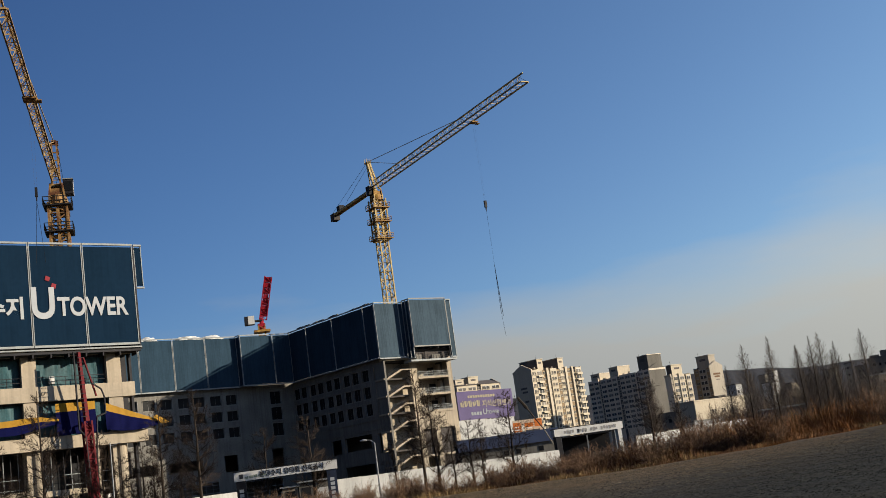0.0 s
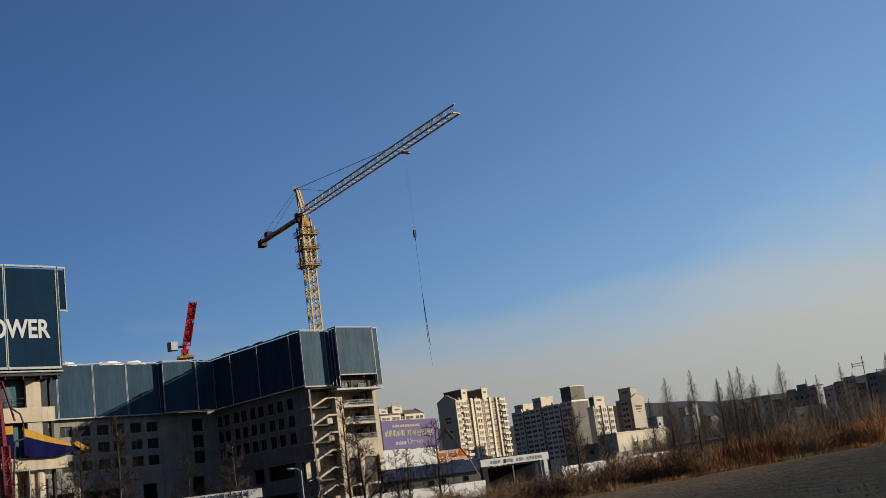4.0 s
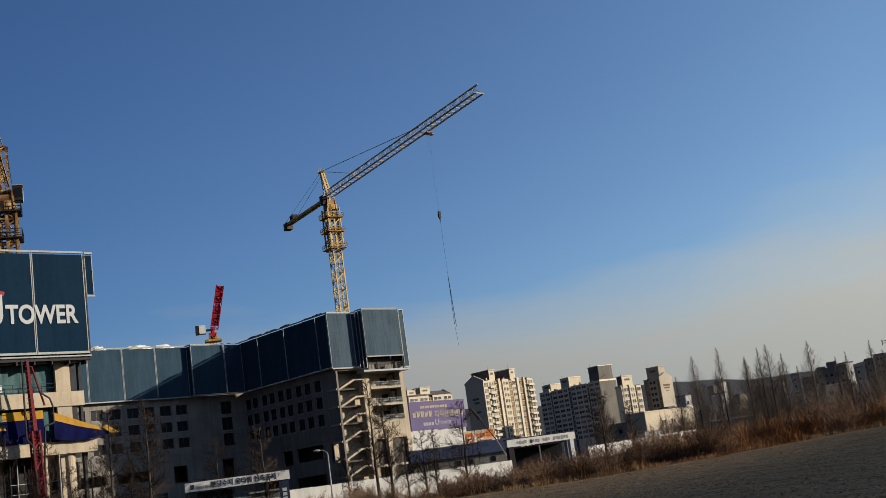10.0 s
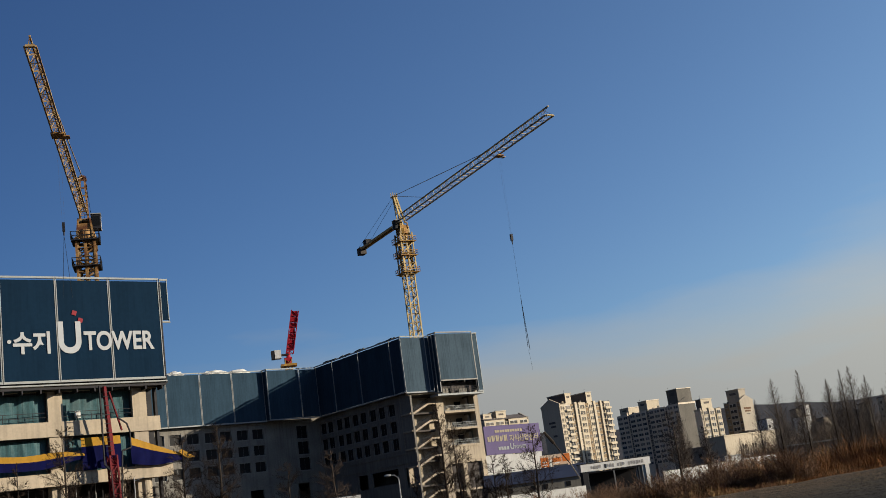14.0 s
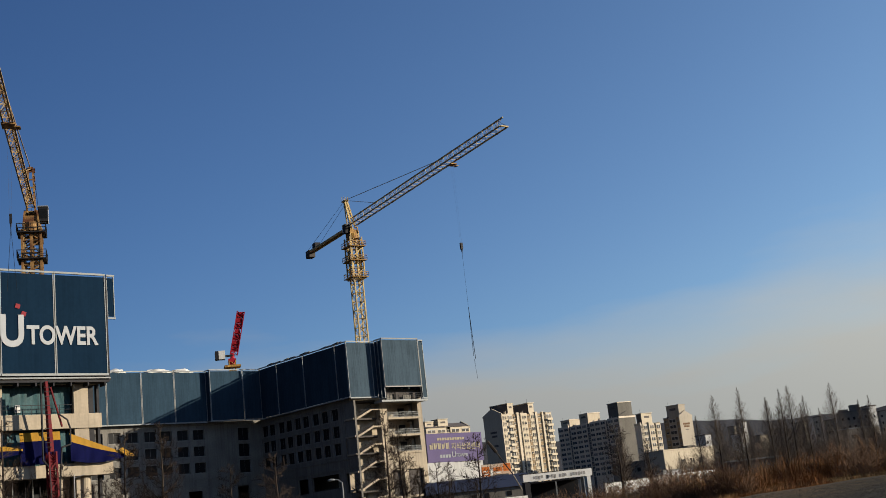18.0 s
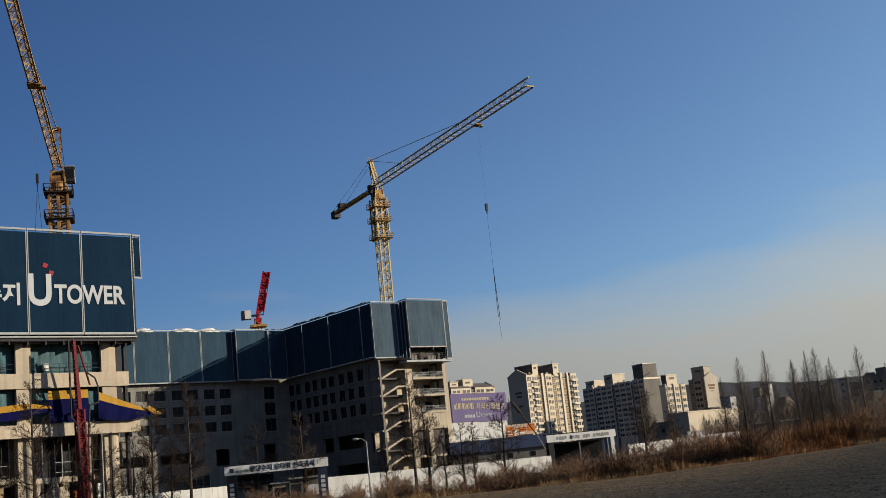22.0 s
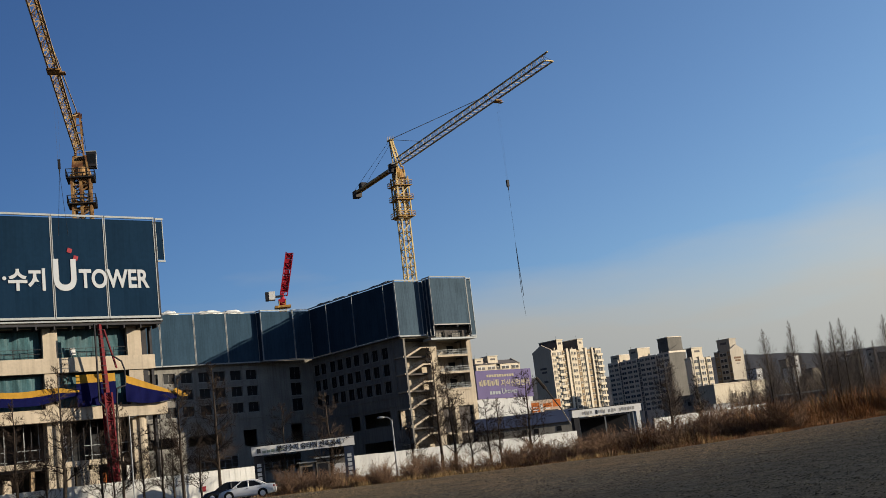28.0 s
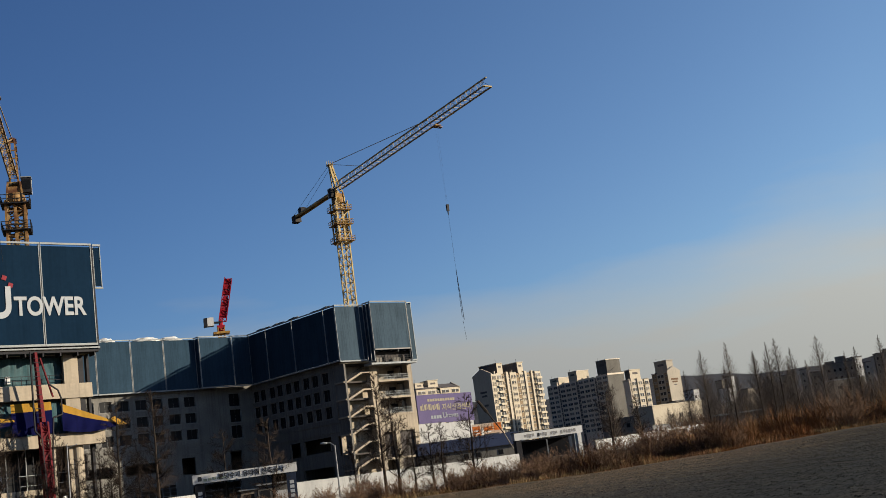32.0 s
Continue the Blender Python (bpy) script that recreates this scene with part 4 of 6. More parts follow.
    box(bm, (reach - 0.25 * heavy, -0.3 * heavy, zjib - drop - 0.9 * heavy), (reach + 0.25 * heavy, 0.3 * heavy, zjib - drop + 0.6))
    tube(bm, (reach, 0, zjib - drop - 0.9 * heavy), (reach, 0, zjib - drop - 1.9 * heavy), 0.2 * heavy, 0.06, 8)
    part("hook_block", bm, DARK_STEEL, c, "dark hook block")
    return c


CR1, CR2 = (-46.6, 146.0), (-7.45, 256.0)
turn1 = math.degrees(math.atan2(91.6 - 146.0, -32.9 + 46.6))
turn2 = math.degrees(math.atan2(196.8 - 256.0, 24.0 + 7.45))
tower_crane(CR1, turn1, 46.7, 1.9, 56.2, 13.0, 6.0, (33.2, 10.8), CRANE_RUST, CRANE_TAN, 37.2, "yellow tower crane with its jib reaching out over the lot", (39.4, 43.0), 1.0, 1, 0.45, CRANE_RUST, -0.55)
tower_crane(CR2, turn2, 69.0, 2.1, 67.0, 26.0, 7.0, (47.4, 17.2), CRANE_YELLOW, CRANE_CREAM, 56.0, "faded yellow tower crane with a long lattice jib, behind the wing", (56.2, 60.2, 63.6), 1.8, -1, 0.8, CRANE_CREAM)
slings = thing("lifting_slings", pose(14.78, 214.14, 0), "long dark slings hanging from the crane's hook", "lifting sling")
for k, (dx, z0, z1, r) in enumerate(((0.0, 50.6, 39.5, 0.02), (0.15, 39.5, 29.4, 0.055), (-0.15, 39.5, 29.9, 0.045), (0.1, 29.4, 25.5, 0.025))):
    bm = bmesh.new()
    tube(bm, (0.0, 0, z0), (dx + 0.1 * (k > 0), 0, z1), r, r, 5)
    part("sling", bm, DARK_STEEL, slings)
sl1 = thing("lifting_slings", pose(-38.5, 113.8, 0), "dark slings hanging from the yellow crane's hook", "lifting sling")
for dx in (-0.5, 0.5):
    bm = bmesh.new()
    tube(bm, (0, 0, 35.1), (dx, 0, 28.3), 0.022, None, 4)
    part("sling", bm, DARK_STEEL, sl1)

# the small red luffing crane on the roof
lc = thing("luffing_crane", pose(-39.1, 268.0, 37.0, 0, 0, 12), "small red luffing crane with a white counterweight on the roof", "crane")
bm = bmesh.new()
lattice(bm, (0, 0, 0), (0, 0, 5.0), 1.5, 1.5, 4, 0.16, 0.09, (0, 1, 0))
part("mast", bm, CRANE_YELLOW, lc)
boxes("turntable", [((-1.9, -1.6, 3.3), (1.9, 1.6, 3.8))], CRANE_YELLOW, lc, "yellow turntable")
bm = bmesh.new()
tube(bm, (0, 0, 3.8), (0.2, 0, 6.9), 0.7, 0.45, 8)
box(bm, (-0.9, -0.8, 4.6), (0.9, 0.8, 5.4))
part("slewing_unit", bm, RED, lc)
boxes("counter_jib", [((-2.4, -0.5, 6.0), (0.2, 0.5, 6.4))], DARK_STEEL, lc)
boxes("counterweight", [((-3.1, -1.1, 5.4), (-1.6, 1.1, 7.4))], WHITE, lc, "white counterweight box")
boxes("counterweight", [((-3.9, -1.05, 5.35), (-3.12, 1.05, 7.35))], DARK_STEEL, lc, "black counterweight block")
bm = bmesh.new()
J0, J1 = Vector((0.5, 0, 6.4)), Vector((2.7, -2.0, 16.4))
lattice(bm, J0, J1, 1.7, 0.9, 8, 0.14, 0.08, (0, 1, 0))
part("jib", bm, RED, lc, "steep red lattice jib")
for k in range(7):
    a, b = J0.lerp(J1, 0.06 + 0.132 * k), J0.lerp(J1, 0.06 + 0.132 * k + 0.128)
    w0 = 0.85 if k != 3 else 0.65
    bm = bmesh.new()
    v = [bm.verts.new(p + Vector((0, dy, 0))) for dy in (0.0, 0.06) for p in (a + Vector((-w0, -0.34, 0)), a + Vector((w0, -0.34, 0)), b + Vector((w0 - 0.04 * k, -0.38, 0)), b + Vector((-w0, -0.38, 0)))]
    for q in ((0, 1, 2, 3), (7, 6, 5, 4), (0, 4, 5, 1), (1, 5, 6, 2), (2, 6, 7, 3), (3, 7, 4, 0)):
        bm.faces.new([v[n] for n in q])
    part("jib_plate", bm, RED, lc, "red plate on the jib")
# ---- cloth banners and the concrete boom before the tower ----


def drape(name, m, x0, x1, top, low, stripe, label, sway=0.3, seed=0):
    """A hung tarpaulin: a yellow band above blue cloth; top and low give heights along 0..1."""
    ob = thing(name, m, label, "banner", "tarpaulin banners on the tower")
    for nm, material, a, b in (("yellow_band", YELLOW_CLOTH, 0.0, stripe), ("blue_cloth", BLUE_CLOTH, stripe, 1.0)):
        bm = bmesh.new()
        n, k = 28, 8
        g = []
        for j in range(k + 1):
            t = a + (b - a) * j / k
            row = []
            for i in range(n + 1):
                s = i / n
                z = top(s) * (1 - t) + low(s) * t
                y = sway * (math.sin(s * 9 + seed) * 0.35 + math.sin(s * 23 + t * 4 + seed) * 0.2) * t - 0.25 * t
                row.append(bm.verts.new((x0 + (x1 - x0) * s, y, z)))
            g.append(row)
        for j in range(k):
            for i in range(n):
                bm.faces.new((g[j][i], g[j][i + 1], g[j + 1][i + 1], g[j + 1][i]))
        p = part(nm, bm, material, ob)
        for poly in p.data.polygons:
            poly.use_smooth = True
    return ob


drape("tarpaulin_banner", TOWER @ pose(0, -0.5, 0), -36.0, -10.2, lambda s: 13.4 - 0.12 * math.sin(s * 19) - 0.25 * smooth(0.9, 1, s), lambda s: 11.95 + 0.25 * math.sin(s * 6) + 0.7 * smooth(0.8, 1.0, s), 0.42, "yellow and blue tarpaulin sagging along the canopy", 0.6)
drape("tarpaulin_banner", TOWER @ pose(0, -0.2, 0), -10.4, -5.9, lambda s: 14.85 + 0.05 * s, lambda s: 11.3 + 0.15 * s, 0.27, "yellow and blue tarpaulin hung straight below the windows", 0.15, 2)
drape("tarpaulin_banner", TOWER @ pose(0, -0.6, 0), -5.0, 1.5, lambda s: 14.6 - 2.5 * s, lambda s: 11.5 - 0.4 * math.sin(s * 3.1) + 0.2 * s, 0.30, "yellow and blue tarpaulin slanting down to the tower corner", 0.4, 4)
flap = bmesh.new()
v = [flap.verts.new(p) for p in ((0, 0, 0), (0.9, -0.3, -0.9), (1.9, -0.1, -0.75), (0.5, 0.1, 0.25))]
flap.faces.new(v)
ob = part("cloth_flap", flap, YELLOW_CLOTH)
ob.matrix_world = TOWER @ pose(0.6, -0.9, 12.5)
tagged(ob, "loose yellow corner of the tarpaulin", "banner", "tarpaulin banners on the tower")

boom = thing("concrete_placing_boom", TOWER @ pose(-7.9, -2.2, 0), "tall red concrete placing boom with a black delivery pipe", "placing boom")
bm = bmesh.new()
lattice(bm, (0.5, 0, 0), (0.15, 0, 12.5), 0.8, 0.8, 12, 0.13, 0.07, (0, 1, 0))
box(bm, (0.25, -0.2, 0), (0.75, 0.2, 12.0), lambda x, y, z: (x - 0.03 * z * 0.8, y, z))
part("column", bm, DARK_RED, boom, "red lattice column")
bm = bmesh.new()
tube(bm, (0.15, 0, 12.5), (-0.15, 0.2, 20.2), 0.36, 0.24, 6)
tube(bm, (0.35, 0.2, 19.6), (1.5, 0.1, 15.2), 0.12, 0.12, 6)
part("arm", bm, DARK_RED, boom, "red upper arm")
bm = bmesh.new()
pts = [(-0.9, -0.3, 20.2), (-0.85, -0.3, 11.6), (-0.2, -0.4, 10.8), (0.1, -0.5, 0.4)]
for a, b in zip(pts, pts[1:]):
    tube(bm, a, b, 0.11, 0.11, 6)
pts = [(0.9, -0.4, 16.6), (1.9, -0.4, 15.9), (2.2, -0.4, 15.0), (2.2, -0.4, 13.2), (1.2, -0.4, 12.9), (0.9, -0.4, 9.0), (0.75, -0.4, 1.0)]
for a, b in zip(pts, pts[1:]):
    tube(bm, a, b, 0.10, 0.10, 6)
part("delivery_pipe", bm, DARK_STEEL, boom, "black delivery pipe")
for k in range(14):
    bm = bmesh.new()
    tube(bm, (-0.6, -0.4, 13.0 + 0.5 * k), (0.1, -0.4, 13.0 + 0.5 * k), 0.04)
    part("rung", bm, DARK_STEEL, boom)

# ---- fence and gates ----


def fence_run(x0, y0, x1, y1, h0, h1, label):
    f = thing("site_fence", Matrix(), label, "fence", "site fence", "structure")
    n = max(1, round(math.hypot(x1 - x0, y1 - y0) / 2.4))
    d = Vector((x1 - x0, y1 - y0, 0)).normalized()
    s = Vector((-d.y, d.x, 0))
    for i in range(n):
        a, b = i / n, (i + 1) / n
        p, q = Vector((x0 + (x1 - x0) * a, y0 + (y1 - y0) * a, 0)), Vector((x0 + (x1 - x0) * b, y0 + (y1 - y0) * b, 0))
        h = h0 + (h1 - h0) * (a + b) / 2 + random.uniform(-0.02, 0.02)
        g = ground_z(p.x, p.y) - 0.12
        bm = bmesh.new()
        k = 8
        w = (q - p).length - 0.008
        for j in range(k):
            o = 0.012 * (j % 2)
            box(bm, (w * j / k, o, g), (w * (j + 1) / k, o + 0.03, h), lambda x, y, z: p + d * x + s * y + Vector((0, 0, z)))
        part("panel", bm, FENCE_WHITE, f, tidy=False)
        bm = bmesh.new()
        tube(bm, p + s * 0.1 + Vector((0, 0, g)), p + s * 0.1 + Vector((0, 0, h)), 0.04)
        part("post", bm, STEEL, f)
    boxes("cap_rail", [((0, -0.02, h1 - 0.01 if abs(h1 - h0) < 1e-6 else h0), (0.05, 0.1, h0 + 0.05))], STEEL, f, "", lambda x, y, z: Vector((x0, y0, 0)) + d * x + s * y + Vector((0, 0, z)))


fence_run(-58.0, 92.0, -20.6, 117.0, 2.6, 2.6, "white steel panel fence round the building site")
fence_run(-10.6, 112.0, 12.3, 121.0, 2.4, 2.32, "white steel panel fence between the two site gates")
fence_run(20.1, 118.0, 33.8, 125.6, 2.6, 2.95, "white steel panel fence beyond the second gate")


def site_gate(m, w, h, beam, text, label):
    g = thing("site_gate", m, label, "gate", "site gates")
    for x in (0.0, w - 0.9):
        p = boxes("post", [((x, 0, -0.15), (x + (0.9 if text else 0.6), 0.9, h - beam))], (NAVY_PRINT if x else DARK_STEEL) if text else STEEL if x else DARK_STEEL, g, "printed gate post")
        for k in range(5 if text else 0):
            boxes("print", [((x + 0.25, -0.03, 0.7 + 0.42 * k), (x + 0.65, 0.0, 1.0 + 0.42 * k))], LETTER, p, "pale printed sign")
    b = boxes("beam", [((-0.15, -0.1, h - beam), (w + 0.15, 1.0, h))], WHITE, g, "white name beam")
    boxes("beam_shadow_cap", [((-0.2, -0.12, h), (w + 0.2, 1.02, h + 0.08))], DARK_STEEL, g)
    if text:
        words("letters", text, beam * 0.72, INK, b, pose(w * 0.56, -0.13, h - beam * 0.74), 0.015, 0.012, 0.94, "CENTER")
        boxes("mark", [((0.35, -0.13, h - beam * 0.75), (0.7, -0.1, h - beam * 0.25))], INK, b, "dark printed mark")
        for k in range(5):
            boxes("mark", [((0.85 + 0.42 * k, -0.13, h - beam * (0.8 - 0.03 * k)), (1.18 + 0.42 * k, -0.1, h - beam * (0.55 - 0.05 * (k % 3))))], SAGE_PRINT, b, "grey-green printed mark")
    else:
        boxes("edge_panel", [((w - 0.55, -0.12, 0.0), (w - 0.1, 0.0, h - beam))], FENCE_WHITE, g, "white face of the gate post")
        for k in range(20):
            if k in (4, 9, 13):
                continue
            boxes("print", [((1.0 + 0.31 * k, -0.13, h - beam * (0.68 + 0.06 * (k % 3))), (1.0 + 0.31 * k + 0.2 + 0.04 * (k % 2), -0.1, h - beam * (0.34 - 0.04 * (k % 2))))], INK if k == 5 else FRAME_GREY, b, "small grey print")
    return g


site_gate(pose(-19.68, 107.9, 0, 0, 0, 8), 9.45, 4.3, 0.85, "분당수지 유타워 신축공사", "site gate with a white name beam and dark printed posts")
site_gate(pose(12.45, 124.0, 0, 0, 0, 14), 7.8, 4.55, 0.8, "", "second site gate with a white name beam")
# what stands behind the gates
hut = thing("guard_hut", pose(-16.6, 116.0, 0, 0, 0, 3), "small pale guard hut behind the gate", "hut")
boxes("wall", [((0, 0, 0), (1.6, 1.6, 2.3))], APT_DULL, hut)
boxes("roof", [((-0.2, -0.2, 2.3), (1.8, 1.8, 2.45))], STEEL, hut)
boxes("window", [((0.3, -0.03, 1.0), (1.3, 0.0, 1.9))], GLASS, hut)
cont = thing("site_container", pose(-14.9, 116.0, 0, 0, 0, 3), "grey site container with a white notice board", "container")
boxes("body", [((0, 0, 0), (3.4, 2.4, 2.6))], FAR_GREY, cont)
boxes("roof", [((-0.1, -0.3, 2.6), (3.5, 2.5, 2.75))], STEEL, cont)
boxes("notice_board", [((1.6, -0.06, 0.9), (3.2, 0.0, 1.9))], WHITE, cont, "white notice board")
boxes("door", [((0.3, -0.04, 0), (1.2, 0.0, 2.1))], DARK_STEEL, cont)
g2in = thing("loading_shelter", pose(13.4, 129.0, 0), "dark open shelter behind the second gate", "shelter")
boxes("back_wall", [((0, 3, 0), (6, 3.2, 3.6))], DARK_STEEL, g2in)
boxes("roof", [((0, 0, 3.6), (6, 3.2, 3.75))], DARK_STEEL, g2in)
for x in (0.0, 3.0, 5.85):
    boxes("post", [((x, 0, 0), (x + 0.15, 0.15, 3.6))], STEEL, g2in)
boxes("bench", [((0.5, 2.2, 0), (2.6, 2.9, 1.1))], FAR_GREY, g2in)
boxes("bench", [((3.6, 2.2, 0), (5.4, 2.9, 1.6))], FAR_GREY, g2in)

# ---- hoardings beyond the wing ----
bb = thing("billboard", pose(5.0, 270.0, 0, 0, 0, 22), "purple printed billboard above a white hoarding", "billboard")
boxes("panel", [((0, 0, 13.2), (14.6, 0.3, 20.0))], PURPLE, bb, "purple printed panel", lambda x, y, z: (x, y, z - 0.035 * x))
lean = lambda x, y, z: (x, y, z - 0.035 * x)
for k in range(11):
    boxes("print", [((2.8 + 0.66 * k, -0.06, 18.35), (3.3 + 0.66 * k, -0.02, 18.95))], GOLD_INK, bb, "small pale print", lean)
words("letters", "지식산업센터", 1.75, GOLD_INK, bb, pose(6.3, -0.06, 15.95, 0, 2.0), 0.02, 0.03, 0.80)
for k in range(5):
    x = 0.7 + 1.06 * k
    boxes("print", [((x, -0.06, 16.3), (x + 0.5, -0.02, 17.7 if k % 3 else 17.4))], GOLD_INK, bb, "large pale print", lean)
    boxes("print", [((x + 0.62, -0.06, 16.2 + 0.3 * (k % 2)), (x + 0.8, -0.02, 17.75))], GOLD_INK, bb, "large pale print", lean)
for k in range(4):
    boxes("print", [((3.2 + 0.72 * k, -0.06, 14.2), (3.75 + 0.72 * k, -0.02, 14.95))], LETTER, bb, "small white print", lean)
words("letters", "U", 1.9, LETTER, bb, pose(6.2, -0.06, 14.05, 0, 2.0), 0.02, 0.04, 0.85)
words("letters", "TOWER", 1.1, LETTER, bb, pose(7.25, -0.06, 14.05, 0, 2.0), 0.02, 0.02, 0.82)
boxes("hoarding", [((-0.6, 0.1, 7.0), (6.6, 0.3, 13.1))], WHITE, bb, "plain white hoarding")
boxes("hoarding", [((6.65, 0.1, 7.6), (14.3, 0.3, 12.75))], WHITE, bb, "plain white hoarding")
for x in (0.0, 6.5, 13.0):
    boxes("post", [((x, 0.35, 0), (x + 0.3, 0.7, 19))], STEEL, bb)
ob_ = thing("printed_banner", pose(16.7, 260.0, 0, 0, 0, 20), "orange and pale printed banner along the hoarding", "banner")
boxes("cloth", [((0, 0, 7.7), (7.4, 0.15, 11.0))], ORANGE_CLOTH, ob_)
boxes("orange_field", [((0.0, -0.03, 7.8), (1.9, 0.0, 10.5))], ORANGE, ob_, "orange end of the banner")
for k, (x, z, w_, h_) in enumerate(((0.3, 9.3, 1.1, 0.3), (0.3, 8.7, 1.3, 0.25), (0.5, 8.2, 0.9, 0.25), (2.2, 8.3, 0.5, 1.6), (3.4, 8.9, 1.2, 0.25))):
    boxes("print", [((x, -0.05, z), (x + w_, -0.035, z + h_))], WHITE, ob_, "white print")
boxes("orange_field", [((5.4, -0.03, 9.2), (7.3, 0.0, 10.9))], ORANGE, ob_, "orange end of the banner")
boxes("print", [((2.9, -0.04, 9.3), (5.0, 0.0, 10.2))], ORANGE, ob_, "orange printed shape")
boxes("print", [((3.0, -0.04, 8.2), (6.6, 0.0, 8.6))], INK, ob_, "dark print")
for x in (0.1, 7.1):
    boxes("post", [((x, 0.2, 0), (x + 0.2, 0.4, 11))], STEEL, ob_)

shed = thing("site_shed", pose(2.6, 168.0, 0, 0, 0, 3), "long low site shed with a dark steel roof", "shed")
boxes("wall", [((0, 0, 0), (15.0, 6, 4.2))], FAR_GREY, shed)
bm = bmesh.new()
v = [bm.verts.new(c) for x in (-0.3, 15.3) for c in ((x, -0.4, 4.15), (x, 3, 6.0), (x, 6.4, 4.15), (x, 3, 5.8))]
for q in ((0, 1, 5, 4), (1, 2, 6, 5), (2, 3, 7, 6), (3, 0, 4, 7), (0, 3, 2, 1), (4, 5, 6, 7)):
    bm.faces.new([v[k] for k in q])
part("roof", bm, NAVY_ROOF, shed, "dark steel roof")
for x in (3.0, 6.4, 8.2, 11.6):
    boxes("window", [((x, -0.06, 2.9), (x + 0.7, 0.0, 3.6))], GLASS, shed)
yard_boom = thing("hydraulic_boom", pose(14.6, 160.0, -1.0, 0, 0, 0), "thin slanting lifting boom in the yard", "boom")
bm = bmesh.new()
tube(bm, (2.5, 0, 1.0), (0.0, 0, 6.6), 0.08, 0.08, 6)
part("lower_section", bm, APT_DULL, yard_boom)
bm = bmesh.new()
tube(bm, (0.0, 0, 6.6), (-2.0, 0, 9.9), 0.07, 0.1, 6)
tube(bm, (-2.0, 0, 9.9), (-3.1, 0, 11.6), 0.24, 0.18, 6)
part("upper_section", bm, BARK, yard_boom, "dark upper section")

# ---- flats ----


def repeat(src, x, z):
    """Another copy of a small part on the same mesh, at its own place on the front."""
    o = src.copy()
    scene.collection.objects.link(o)
    o.location = (x, 0, z)


def flats(m, w, d, storeys, pitch, pattern, wall, band, end, label, blocks=(), gable=0.0, dark=False, ends=(), top=None, first=4, seed=0):
    """A slab of flats: front along local x facing -y, end walls, lift rooms on its roof.
    pattern: columns along the front as (width share, kind): W windows over small sills, V wide windows, B balconies, P a white pier, T a tan recessed band, D a dark strip."""
    h = storeys * pitch
    rng_ = random.Random(seed)
    b = thing("apartment_block", m, label, "apartment building", "apartment blocks beyond the site")
    boxes("wall", [((0, 0.6, 0), (w, d, h))], wall, b)
    boxes("end_wall", [((-0.12, 0.0, 0), (0.0, d, h))], end, b, "plain end wall")
    boxes("end_wall", [((w, 0.0, 0), (w + 0.12, d, h))], end, b, "plain end wall")
    boxes("parapet", [((-0.2, d - 0.1, h), (w + 0.2, d + 0.2, h + 0.9)), ((-0.2, 0.1, h), (0.1, d - 0.1, h + 0.9)), ((w - 0.1, 0.1, h), (w + 0.2, d - 0.1, h + 0.9))], wall, b)
    if gable:
        bm = bmesh.new()
        v = [bm.verts.new(c) for x in (-0.2, w + 0.2) for c in ((x, -0.3, h + 0.9), (x, d + 0.3, h + 0.9), (x, d / 2, h + 0.9 + gable))]
        for q in ((0, 2, 1), (3, 4, 5), (0, 3, 5, 2), (1, 2, 5, 4), (0, 1, 4, 3)):
            bm.faces.new([v[k] for k in q])
        part("roof", bm, ROOF_DARK, b, "dark pitched roof")
    whole = sum(c[0] for c in pattern)
    at, made = 0.0, {}
    for share, kind in pattern:
        x0, x1 = at, at + w * share / whole
        at = x1
        cw = x1 - x0
        if kind == "P":
            boxes("pier", [((x0, -0.55, 0), (x1, 0.6, h + 1.1))], APT_CREAM, b, "pale pier")
            continue
        if kind == "T":
            boxes("tan_band", [((x0, 0.15, 0), (x1, 0.6, h + 0.3))], band, b, "tan recessed band")
        elif kind == "D":
            boxes("dark_strip", [((x0, 0.45, 0), (x1, 0.6, h))], ROOF_DARK, b, "dark strip of stair windows")
        else:
            boxes("front_wall", [((x0, 0.0, 0), (x1, 0.6, h + 0.4 + 0.5 * rng_.random()))], wall, b)
        kinds = {"W": ((0.16, 0.30, 1.3, 1.0), (0.58, 0.26, 1.2, 1.0)), "V": ((0.14, 0.72, 1.35, 0.95),), "B": ((0.10, 0.80, 1.7, 0.7),), "T": ((0.25, 0.5, 0.8, 1.3),), "D": ((0.2, 0.6, 1.1, 1.0),)}[kind]
        for q, ww_, hh, up in kinds:
            key = (kind, q, round(cw, 2))
            y0 = {"T": 0.15, "D": 0.45}.get(kind, 0.0)
            for st in range(first, storeys):
                x, z = x0 + cw * q, st * pitch + up
                if key not in made:
                    bm = bmesh.new()
                    box(bm, (0, y0 - 0.08, 0), (cw * ww_, y0, hh))
                    pane = part("window", bm, FLAT_GLASS, b)
                    bm = bmesh.new()
                    box(bm, (0, y0 - 0.1, hh), (cw * ww_, y0 - 0.02, hh + 0.12))
                    box(bm, (cw * ww_ * 0.47, y0 - 0.12, 0), (cw * ww_ * 0.53, y0 - 0.085, hh))
                    frame_ = part("window_frame", bm, WHITE if kind in "BV" else wall, b)
                    bm = bmesh.new()
                    if kind == "B":
                        box(bm, (-cw * 0.08, y0 - 1.0, -0.85), (cw * 0.88, y0 - 0.85, 0.1))
                        box(bm, (-cw * 0.08, y0 - 1.0, -0.95), (cw * 0.88, y0, -0.85))
                    else:
                        box(bm, (-0.1, y0 - 0.35, -0.3), (cw * ww_ + 0.1, y0, -0.08))
                    sill = part("balcony_front" if kind == "B" else "sill", bm, wall, b)
                    made[key] = (pane, frame_, sill)
